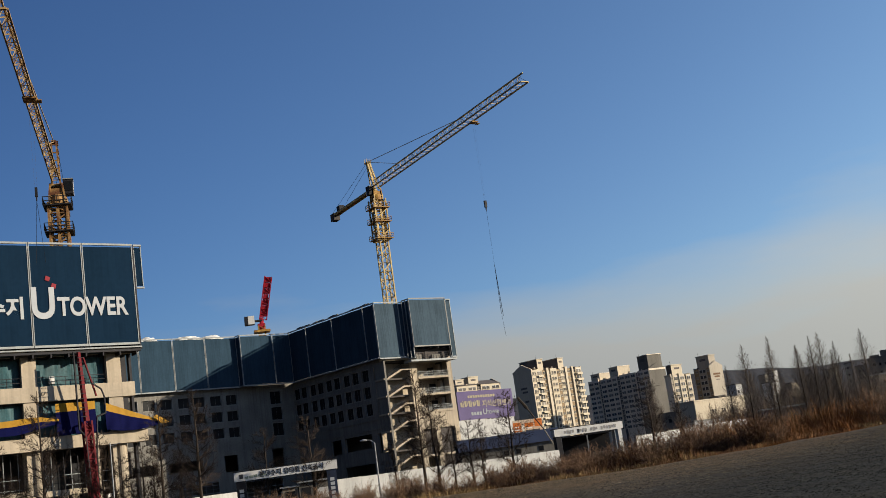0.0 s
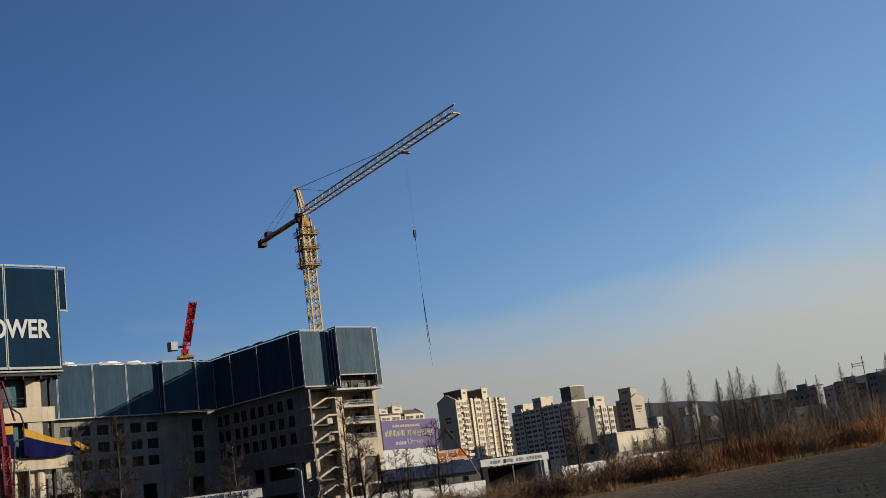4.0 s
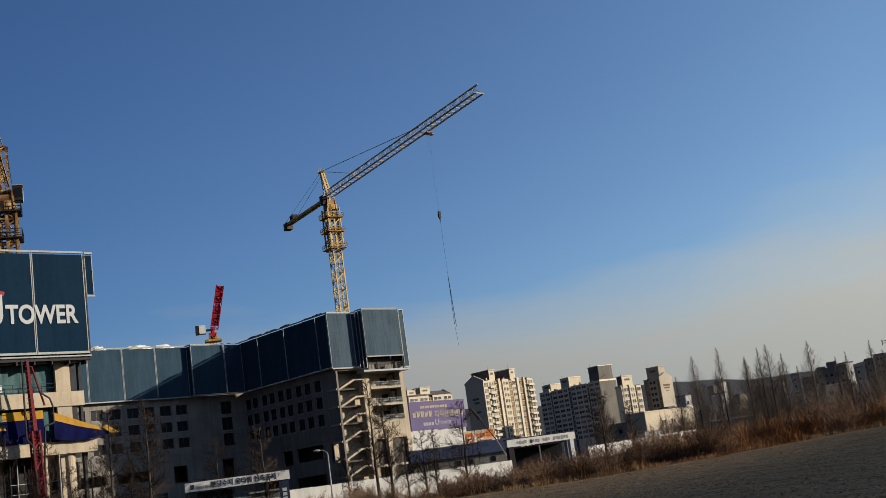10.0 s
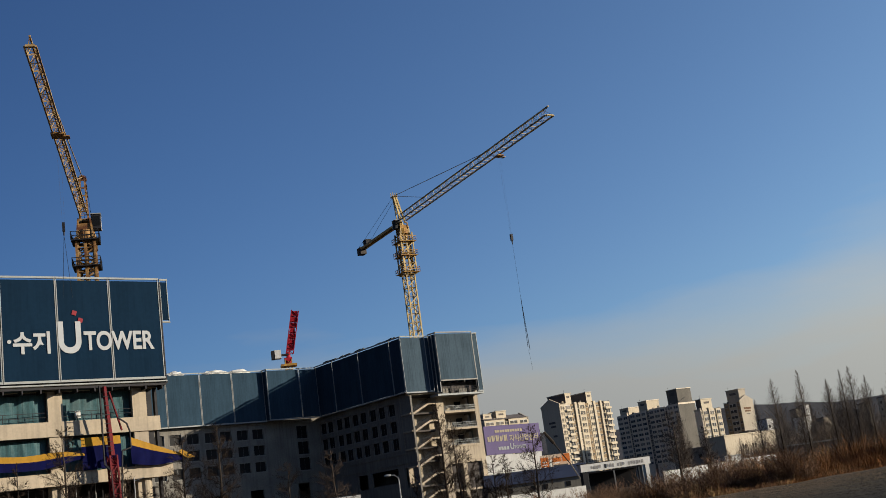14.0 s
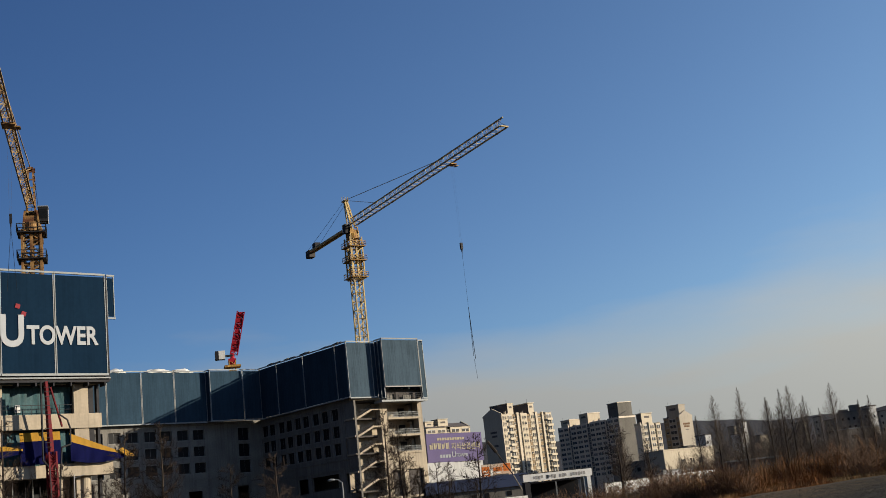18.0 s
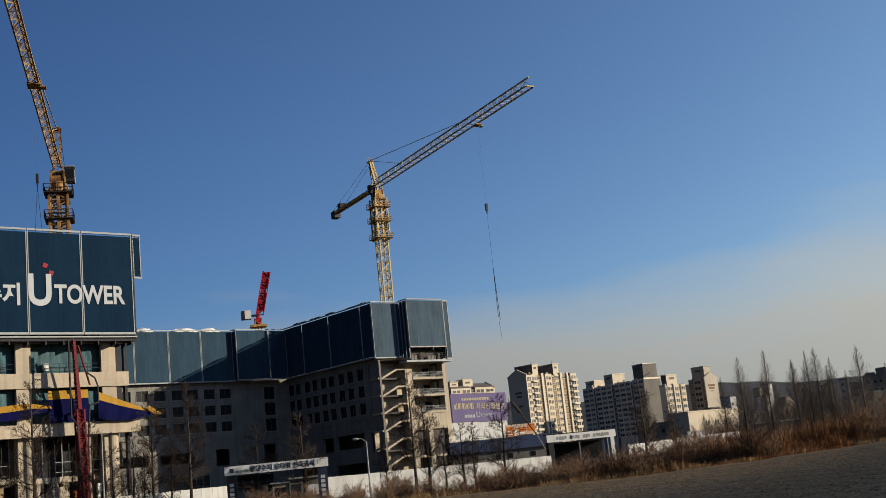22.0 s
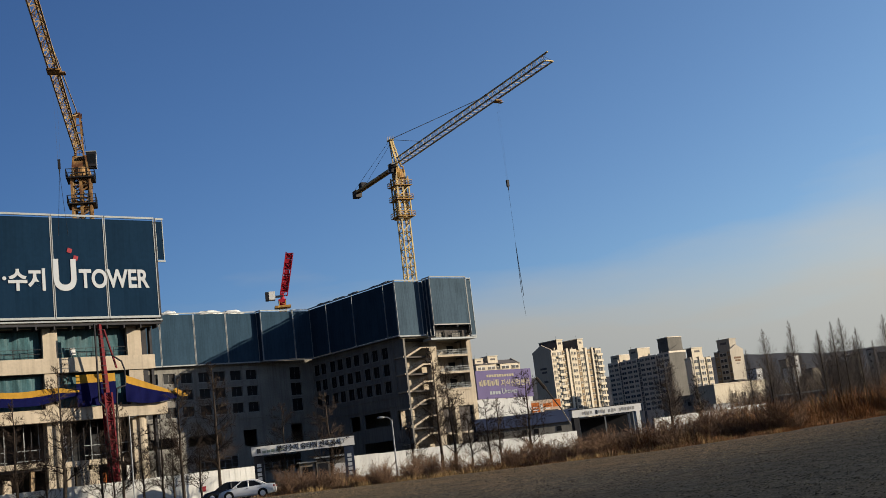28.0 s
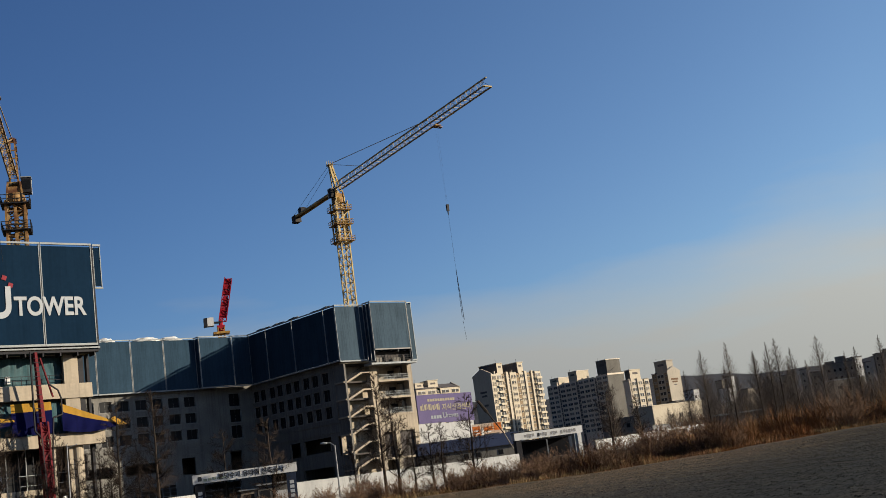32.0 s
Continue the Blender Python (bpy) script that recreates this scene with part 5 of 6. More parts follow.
                    for o in made[key]:
                        o.location = (x, 0, z)
                else:
                    for o in made[key]:
                        repeat(o, x, z)
    for k in range(int(w / 6)):
        x = rng_.uniform(0.5, w - 1.5)
        boxes("roof_vent", [((x, 1.0, h), (x + rng_.uniform(0.4, 1.0), 2.0, h + rng_.uniform(1.0, 2.1)))], (ROOF_DARK, wall)[k % 2], b)
    for e in ends:
        bm = bmesh.new()
        x0, x1 = (-0.12, 0.5) if e == 0 else (w - 0.5, w + 0.12)
        v = [bm.verts.new(c) for x in (x0, x1) for c in ((x, -0.2, h), (x, d + 0.2, h), (x, d + 0.2, h + 0.9), (x, d * 0.5, h + 0.9 + d * 0.24), (x, -0.2, h + 0.9))]
        for q in ((0, 1, 2, 3, 4), (9, 8, 7, 6, 5), (0, 4, 9, 5), (4, 3, 8, 9), (3, 2, 7, 8), (2, 1, 6, 7), (1, 0, 5, 6)):
            bm.faces.new([v[k] for k in q])
        part("gable_end", bm, end, b, "pointed top of the end wall")
    for x0, x1, y0, y1, hh, *own in blocks:
        lr = boxes("lift_room", [((x0, y0, h), (x1, y1, h + hh))], own[0] if own else top or wall, b, "lift room on the roof")
        # with dark set, the side away from the sun gets its shade as colour
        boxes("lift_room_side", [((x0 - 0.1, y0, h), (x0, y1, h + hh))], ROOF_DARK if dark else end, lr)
        boxes("cornice", [((x0 - 0.25, y0 - 0.25, h + hh), (x1 + 0.25, y1 + 0.25, h + hh + 0.35))], wall, lr)
        boxes("vent_slot", [((x0 + (x1 - x0) * 0.25, y0 - 0.05, h + hh * 0.62), (x0 + (x1 - x0) * 0.75, y0, h + hh * 0.8))], ROOF_DARK, lr)
        bm = bmesh.new()
        tube(bm, (x0 + 0.6, y0 + 1, h + hh + 0.3), (x0 + 0.6, y0 + 1, h + hh + 2.0), 0.06, 0.04, 5)
        part("aerial", bm, DARK_STEEL, lr)
    return b


CREAM_FRONT = ((10, "W"), (10, "B"), (7, "T"), (4, "P"), (5, "D"), (12, "W"), (6, "T"), (9, "W"), (4, "P"), (9, "T"), (3, "P"), (6, "D"), (11, "B"))
GREY_FRONT = ((6, "V"), (5, "V"), (2, "D"), (6, "V"), (6, "V"), (5, "V"), (3, "D"), (5, "V"), (6, "V"), (5, "V"), (2, "D"), (6, "V"), (5, "V"))
block_a = flats(pose(44.6, 512.0, 0, 0, 0, 40), 33.0, 12, 15, 2.74, CREAM_FRONT, APT_CREAM, APT_TAN, APT_CREAM, "cream block of flats, tan bands, two lift rooms with shade-painted sides", ((5.0, 8.6, 0.6, 12, 5.2), (18.6, 22.2, 0.6, 12, 5.2)), dark=True, ends=(0,), seed=1)
for z, w_ in ((33.5, 4.2), (31.8, 3.4), (27.5, 2.6)):
    boxes("painted_mark", [((-0.16, 4.0, z), (-0.12, 4.0 + w_, z + 0.9))], ROOF_DARK, block_a, "dark painted mark on the end wall")
# front lightened for haze; end wall and last lift room darkened as in shade
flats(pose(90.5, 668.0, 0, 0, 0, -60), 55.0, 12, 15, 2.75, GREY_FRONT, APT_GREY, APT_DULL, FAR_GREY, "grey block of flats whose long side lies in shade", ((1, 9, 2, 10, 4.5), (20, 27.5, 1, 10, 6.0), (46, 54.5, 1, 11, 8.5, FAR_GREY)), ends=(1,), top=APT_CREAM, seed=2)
flats(pose(105.6, 505.0, 0, 0, 0, 32), 12.0, 4, 11, 2.7, ((2, "T"), (6, "V"), (1, "P"), (6, "V"), (2, "D"), (5, "V")), APT_CREAM, APT_BEIGE, APT_GREY, "cream block of flats with tall windows beside the grey one", ((1.6, 8, 0.6, 3.8, 5),), dark=True, seed=3, first=2)
block_d = flats(pose(122.5, 532.6, 0, 0, 0, -50), 9.0, 10.0, 12, 2.7, ((3, "T"), (5, "V"), (2, "T")), APT_BEIGE, APT_TAN, APT_BEIGE, "narrow block of flats with a beige gable wall", ((1, 8, 2, 7, 6),), ends=(1,), top=APT_BEIGE, seed=4)
for z0, z1, y0, y1, mm in ((29.0, 29.9, 2.2, 7.6, SHRUB_TWIG), (27.8, 28.6, 2.8, 7.0, SHRUB_TWIG), (26.6, 27.0, 3.6, 6.2, ROOF_DARK), (22.0, 23.0, 3.2, 6.8, APT_BEIGE), (9.0, 19.0, 3.0, 7.4, APT_TAN)):
    boxes("painted_mark", [((9.12, y0, z0), (9.16, y1, z1))], mm, block_d, "painted mark on the gable wall")
flats(pose(11.0, 560.0, 0, 0, 0, 34), 27.0, 13, 16, 2.6, ((5, "V"), (5, "V"), (2, "D"), (5, "V"), (5, "V")), APT_CREAM, APT_BEIGE, APT_BEIGE, "cream block of flats behind the billboard", ((1, 6, 2, 8, 4), (9, 15, 2, 8, 5)), gable=2.5, ends=(1,), seed=5, first=9)
flats(pose(82.0, 720.0, 0, 0, 0, 38), 9.0, 10, 13, 2.7, ((2, "V"), (1, "T"), (2, "V")), APT_CREAM, APT_TAN, APT_GREY, "pale block of flats far behind the others", ((1, 5, 2, 7, 4),), seed=6)


def low_building(m, w, d, h, wall, label, windows=(), roof=None, pitch=0.0, name="low_building"):
    b = thing(name, m, label, "building", "low buildings beyond the lot")
    boxes("wall", [((0, 0, 0), (w, d, h))], wall, b)
    boxes("roof", [((-0.2, -0.2, h), (w + 0.2, d + 0.2, h + 0.3))], roof or STEEL, b)
    for x, z, ww_, hh in windows:
        boxes("window", [((x, -0.06, z), (x + ww_, 0.0, z + hh))], GLASS, b)
    return b


low_building(pose(70.4, 312.0, 0, 0, 0, 30), 19.0, 8, 11.3, APT_CREAM, "low pale building with small windows beside the flats", [(6.0 + 0.9 * (k % 2) + 3.6 * (k // 2), 7.4, 0.6, 1.3) for k in range(6)], APT_CREAM)
low_building(pose(66.0, 296.0, 0, 0, 0, 20), 9.0, 5, 5.6, WHITE, "low white shed before the pale building", (), STEEL)
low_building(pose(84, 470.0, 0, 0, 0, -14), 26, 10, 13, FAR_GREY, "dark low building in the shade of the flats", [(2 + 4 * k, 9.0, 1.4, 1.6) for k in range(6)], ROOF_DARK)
low_building(pose(56.8, 200.0, 0, 0, 0, -3), 9.0, 5, 4.6, ROOF_DARK, "low shed with a pale flat roof behind the scrub", (), STEEL)
rb = low_building(pose(139.4, 360.0, 0, 0, 0, -16), 9.4, 10, 18.6, FAR_GREY, "dark far block with a pale end wall", [(0.6 + 1.75 * k, 8.2 + 2.6 * j, 0.7, 0.9) for k in range(5) for j in range(4)], ROOF_DARK, name="far_building")
boxes("stair_house", [((3.9, 2, 18.9), (6.8, 6, 20.8))], FAR_GREY, rb)
boxes("parapet", [((0, 0, 18.9), (3.0, 0.3, 19.5)), ((7.4, 0, 18.9), (9.4, 0.3, 19.4))], FAR_GREY, rb)
low_building(pose(148.6, 359.0, 0, 0, 0, 10), 3.0, 9, 19.7, WHITE, "narrow white far block beside the dark one", [(0.5, 13, 0.6, 0.9), (1.7, 16, 0.6, 0.9)], ROOF_DARK, name="far_building")
for x, y, w, d, h, wall in ((153.0, 420, 2.2, 6, 20.8, APT_BEIGE), (157.2, 420, 3.3, 6, 19.0, FAR_GREY), (161.5, 430, 4.0, 6, 18.0, FAR_GREY), (178.0, 420, 2.2, 6, 20.4, APT_BEIGE), (173.5, 440, 4.0, 6, 19.6, FAR_GREY), (182.5, 420, 4.1, 6, 23.0, FAR_GREY), (186.7, 421, 3.9, 6, 24.3, APT_DULL), (191.0, 424, 4.4, 6, 21.5, FAR_GREY), (195.7, 420, 4.0, 6, 24.6, FAR_GREY), (166.0, 424, 5.0, 6, 17.2, FAR_GREY), (168.0, 450, 3.4, 6, 20.5, APT_DULL), (146.0, 430, 3.6, 6, 17.8, APT_DULL), (140.5, 432, 3.2, 6, 18.6, FAR_GREY)):
    low_building(pose(x, y, 0, 0, 0, -16), w, d, h, wall, "small hazy far building above the scrub", [(0.4 + 1.3 * q, h - 2.2 - 2.5 * r_, 0.6, 0.9) for q in range(max(1, int(w / 1.4))) for r_ in range(3)], ROOF_DARK, name="far_building")
low_building(pose(200.0, 420.0, 0, 0, 0, -14), 48, 14, 23.2, FAR_GREY, "large dark far hall", (), ROOF_DARK)
low_building(pose(117.6, 300.0, 0, 0, 0, 4), 8.9, 6, 11.3, APT_DULL, "pale low building behind the reeds", [(1.0 + 2.6 * k, 8.8, 1.2, 0.9) for k in range(3)], STEEL)
low_building(pose(135.6, 300.0, 0, 0, 0, 4), 6.6, 5, 9.3, FAR_GREY, "low shed with a pale roof behind the reeds", (), STEEL)
for x, y, w, z, h, wall in ((104.8, 396, 2.4, 0, 17.8, WHITE), (117.6, 396, 1.9, 0, 16.9, WHITE), (179.6, 600, 2.8, 0, 30.6, WHITE), (175.0, 600, 2.5, 0, 29.1, APT_BEIGE), (131.8, 420, 3.3, 0, 16.4, APT_DULL), (149.0, 420, 1.7, 0, 19.6, APT_BEIGE), (95.9, 380, 2.4, 0, 13.6, APT_BEIGE), (99.4, 382, 3.2, 0, 11.0, APT_DULL), (115.0, 424, 4.0, 0, 14.5, APT_DULL), (119.5, 425, 3.0, 0, 13.4, APT_DULL), (127.8, 426, 3.0, 0, 14.0, APT_DULL), (136.0, 424, 5.0, 0, 12.0, FAR_GREY), (142.5, 422, 3.0, 0, 13.5, APT_BEIGE), (105.0, 424, 3.0, 0, 15.5, APT_BEIGE)):
    low_building(pose(x, y, z, 0, 0, 20), w, 6, h, wall, "small pale far building among the trees", [(0.4, h - 3, w * 0.3, 1.0), (0.4, h - 6, w * 0.3, 1.0)], ROOF_DARK, name="far_building")

# ---- distance ----


def ridge(name, y, x0, x1, base, amp, seed, label):
    n = 160
    verts, faces = [], []
    for i in range(n + 1):
        x = x0 + (x1 - x0) * i / n
        h = base + amp * noise.noise((x * 0.0028 + seed, 0.3, 0)) + amp * 0.25 * noise.noise((x * 0.013 + seed, 1.3, 0)) + amp * 0.06 * noise.noise((x * 0.06, seed, 0))
        verts += [(x, y, -2), (x, y + 150, max(4, h)), (x, y + 500, max(3, h * 0.7))]
    for i in range(n):
        a = i * 3
        faces += [(a, a + 3, a + 4, a + 1), (a + 1, a + 4, a + 5, a + 2)]
    me = bpy.data.meshes.new(name)
    me.from_pydata(verts, [], faces)
    me.materials.append(HILL)
    tagged(new(name, me), label, "hill", kind="structure")


ridge("hill_far", 2000, -1800, 1900, 116, 30, 2.0, "low wooded hills far off, haze tinted into their colour")
ridge("hill_near", 1100, 150, 1300, 36, 16, 7.0, "lower dark ridge with trees")

# ---- trees ----


def limb(bm, p, d, length, r, depth, rng, spread_, up, n=4, kids=4):
    """A limb of three bent pieces that forks into smaller ones."""
    segs = 3
    q = p.copy()
    for i in range(segs):
        d = (d + Vector((rng.uniform(-1, 1), rng.uniform(-1, 1), rng.uniform(-0.5, 0.8) * up)) * 0.13).normalized()
        e = q + d * length / segs
        tube(bm, q, e, r * (1 - 0.75 * i / segs), r * (1 - 0.75 * (i + 1) / segs), n if depth > 1 else 3)
        if depth > 0:
            for k in range(kids if depth > 1 else kids + 1):
                a = rng.uniform(0, 2 * math.pi)
                side = (d.cross(Vector((math.cos(a), math.sin(a), 0.3))).normalized() * spread_ + d * 0.9 + Vector((0, 0, 0.25 * up))).normalized()
                limb(bm, q.lerp(e, rng.uniform(0.2, 1)), side, length * rng.uniform(0.32, 0.55), max(0.011, r * 0.42), depth - 1, rng, spread_, up, 3, kids - 1)
        q = e
    return q


def street_tree(seed, h, clear, wide):
    """A bare street tree: straight stem, limbs that start low and rise, fine brown twigs."""
    rng = random.Random(seed)
    t = thing("street_tree", Matrix(), "bare street tree with a dark stem and fine brown twigs", "tree", "bare trees along the fence")
    bm = bmesh.new()
    pts = [Vector((0, 0, -0.2))]
    for i in range(1, 9):
        pts.append(Vector((pts[-1].x + rng.uniform(-0.07, 0.07), pts[-1].y + rng.uniform(-0.07, 0.07), h * i / 8)))
    r0 = 0.065 + h * 0.009
    for i in range(8):
        tube(bm, pts[i], pts[i + 1], r0 * (1 - 0.11 * i), r0 * (1 - 0.11 * (i + 1)), 7)
    part("trunk", bm, BARK, t, tidy=False)
    bm = bmesh.new()
    n = int(h * 3.4)
    for k in range(n):
        f = clear + (0.97 - clear) * (k + rng.random()) / n
        i = min(7, int(f * 8))
        p = pts[i].lerp(pts[i + 1], f * 8 - i)
        a = rng.uniform(0, 2 * math.pi)
        ln = wide * (1.05 - f) ** 0.7 * rng.uniform(0.6, 1.1)
        d = Vector((math.cos(a), math.sin(a), rng.uniform(0.35, 0.9))).normalized()
        limb(bm, p, d, ln, r0 * 0.36 * (1.1 - f), 2, rng, 0.75, 1.0, 3, 3)
    part("crown", bm, TWIG, t, "fine bare brown twigs", tidy=False)
    return t


def cone_tree(seed, h, wide, open_=0.0):
    """A bare conifer-shaped tree: dark straight stem in a cone of very fine straight twigs."""
    rng = random.Random(seed)
    t = thing("bare_conical_tree", Matrix(), "tall bare conical tree with a haze of fine twigs", "tree", "conical trees beyond the lot")
    bm = bmesh.new()
    r0 = 0.07 + h * 0.006
    for i in range(6):
        tube(bm, (0.05 * math.sin(i), 0, h * i / 6 - 0.2), (0.05 * math.sin(i + 1), 0, h * (i + 1) / 6 - 0.2), r0 * (1 - i / 6.3), r0 * (1 - (i + 1) / 6.3), 6)
    part("trunk", bm, BARK, t, tidy=False)
    bm = bmesh.new()
    n = int(h * 34)
    for k in range(n):
        f = 0.20 + 0.79 * (k + rng.random()) / n
        a = rng.uniform(0, 2 * math.pi)
        ln = wide * min(1.0, 2.1 * (1.0 - f)) * smooth(0.08, 0.34, f) * rng.uniform(0.55, 1.1) + 0.06
        d = Vector((math.cos(a), math.sin(a), rng.uniform(0.9, 1.9))).normalized()
        ln *= 1.1
        p = Vector((0, 0, h * f - 0.7 * ln))
        q = p + d * ln
        tube(bm, p, q, 0.009, 0.004, 3)
        for j in range(6):
            m0 = p.lerp(q, rng.uniform(0.2, 1.0))
            e = (d + Vector((rng.uniform(-0.6, 0.6), rng.uniform(-0.6, 0.6), rng.uniform(-0.3, 0.5)))).normalized()
            tube(bm, m0, m0 + e * ln * rng.uniform(0.12, 0.38), 0.007, 0.004, 3)
    part("crown", bm, CONE_TWIG, t, "haze of fine bare twigs", tidy=False)
    return t


proto = [street_tree(11, 12.5, 0.2, 3.4), street_tree(12, 10.0, 0.18, 3.2), street_tree(13, 8.0, 0.14, 2.9)]
cones = [cone_tree(21, 15.0, 3.0), cone_tree(22, 14.0, 3.7)]
used = set()


def plant(src, x, y, h0, h, turn=0):
    s = h / h0
    o = src if src not in used else copy_thing(src, Matrix())
    used.add(src)
    o.matrix_world = pose(x, y, ground_z(x, y) - 0.05, 0, 0, turn) @ Matrix.Diagonal((s, s, s, 1))
    return o


H0 = {proto[0]: 12.5, proto[1]: 10.0, proto[2]: 8.0, cones[0]: 15.0, cones[1]: 14.0}
for i, (x, y, k, h) in enumerate(((-40.3, 103, 1, 11.0), (-36.0, 103, 0, 14.0), (-30.7, 103, 1, 9.6), (-27.4, 104, 2, 8.0), (-25.3, 103, 0, 11.8), (-22.2, 104, 0, 12.5), (-45.5, 104, 0, 12.5), (-50.2, 103, 1, 11.0), (-33.2, 105, 2, 7.5), (-17.1, 110, 2, 8.4), (-12.7, 110, 2, 9.0), (-1.85, 104, 0, 11.5), (-0.6, 105, 2, 9.2), (2.6, 105, 2, 6.2), (3.6, 105.5, 2, 6.2), (6.35, 104, 2, 8.4), (19.3, 104, 2, 7.8), (22.3, 105, 2, 6.0), (-31.9, 104, 2, 6.6), (-29.0, 103.5, 2, 7.2), (-26.5, 104.5, 2, 6.4), (-23.8, 103.5, 2, 7.0), (-38.0, 104, 2, 7.0), (-42.8, 104, 2, 7.4), (-4.6, 106, 2, 5.5), (0.9, 106, 2, 6.0))):
    plant(proto[k], x, y, H0[proto[k]], h, 57 * i)
rows_ = [(46.6, 180, 0, 12.4), (49.7, 180, 1, 15.4), (51.4, 186, 0, 12.2), (54.0, 180, 0, 16.2), (55.6, 188, 1, 12.8), (58.3, 180, 1, 14.2), (59.2, 183, 0, 14.0), (60.6, 180, 0, 15.3), (62.4, 181, 1, 15.8), (64.4, 180, 0, 13.9), (65.2, 184, 1, 12.9), (69.0, 180, 1, 15.4), (75.8, 182, 0, 12.8), (90.4, 180, 1, 16.6), (89.3, 184, 0, 15.2), (94.6, 183, 1, 17.0), (97.6, 186, 0, 16.4), (101.0, 181, 1, 15.6), (104.0, 190, 0, 16.0), (105.7, 260, 0, 16.8), (114.5, 260, 0, 19.6), (118.2, 262, 1, 17.2), (86.0, 258, 1, 17.0), (72.0, 258, 0, 15.5), (80.0, 262, 0, 15.0), (97.0, 262, 1, 16.0), (101.5, 300, 0, 17.0), (124.0, 300, 1, 17.5), (49.0, 260, 0, 17.0), (45.6, 240, 0, 16.0)]
rows_ += [(54 + 2.6 * q + 2.2 * math.sin(q * 5.1), 226 + 42 * math.sin(q * 2.3) + q, q % 2, 8.2 + 2.0 * math.sin(q * 1.7)) for q in range(40)]
for i, (x, y, k, h) in enumerate(rows_):
    plant(cones[k], x, y, H0[cones[k]], h, 71 * i)

# ---- lamp, poles, cars ----
lamp = thing("street_lamp", pose(-5.95, 102.0, 0), "pale grey street lamp with a short curved arm", "street lamp")
bm = bmesh.new()
tube(bm, (0, 0, -0.1), (0, 0, 5.15), 0.09, 0.06, 8)
part("pole", bm, STEEL, lamp)
bm = bmesh.new()
tube(bm, (0, 0, 5.1), (-0.35, 0, 5.4), 0.05)
tube(bm, (-0.35, 0, 5.4), (-0.8, 0, 5.45), 0.05)
part("arm", bm, STEEL, lamp)
bm = bmesh.new()
bmesh.ops.create_icosphere(bm, subdivisions=2, radius=0.3, matrix=pose(-0.95, 0, 5.42) @ Matrix.Diagonal((1.2, 0.7, 0.4, 1)))
part("lamp_head", bm, STEEL, lamp)


post = thing("utility_pole", pose(-28.9, 100.0, 0), "thin pale utility pole beside the fence", "pole")
bm = bmesh.new()
tube(bm, (0, 0, -0.1), (0, 0, 8.2), 0.065, 0.045, 8)
part("shaft", bm, STEEL, post)
bm = bmesh.new()
tube(bm, (0, 0, 7.9), (0.9, 0, 8.1), 0.04)
part("bracket", bm, STEEL, post)


def rail_pole(x, y, h, arm):
    p = thing("overhead_line_pole", pose(x, y, 0), "grey overhead line pole with a cross arm", "pole", "overhead line poles")
    bm = bmesh.new()
    tube(bm, (0, 0, 0), (0, 0, h), 0.17, 0.13, 6)
    part("pole", bm, FAR_GREY, p)
    bm = bmesh.new()
    tube(bm, (arm, 0, h - 2.4), (0.4, 0, h - 2.2), 0.16)
    tube(bm, (arm, 0, h - 3.0), (0.4, 0, h - 2.9), 0.12)
    tube(bm, (arm, 0, h - 3.6), (arm, 0, h - 1.9), 0.14)
    part("cross_arm", bm, FAR_GREY, p)


rail_pole(151.9, 328.0, 25.4, -3.4)
rail_pole(159.1, 328.0, 22.8, -3.4)


def loft(bm, rings):
    """Skins rings of equal length, one after another, and closes both ends."""
    vs = [[bm.verts.new(c) for c in r] for r in rings]
    n = len(vs[0])
    for a, b in zip(vs, vs[1:]):
        for i in range(n):
            bm.faces.new((a[i], a[(i + 1) % n], b[(i + 1) % n], b[i]))
    bm.faces.new(vs[0][::-1])
    bm.faces.new(vs[-1])


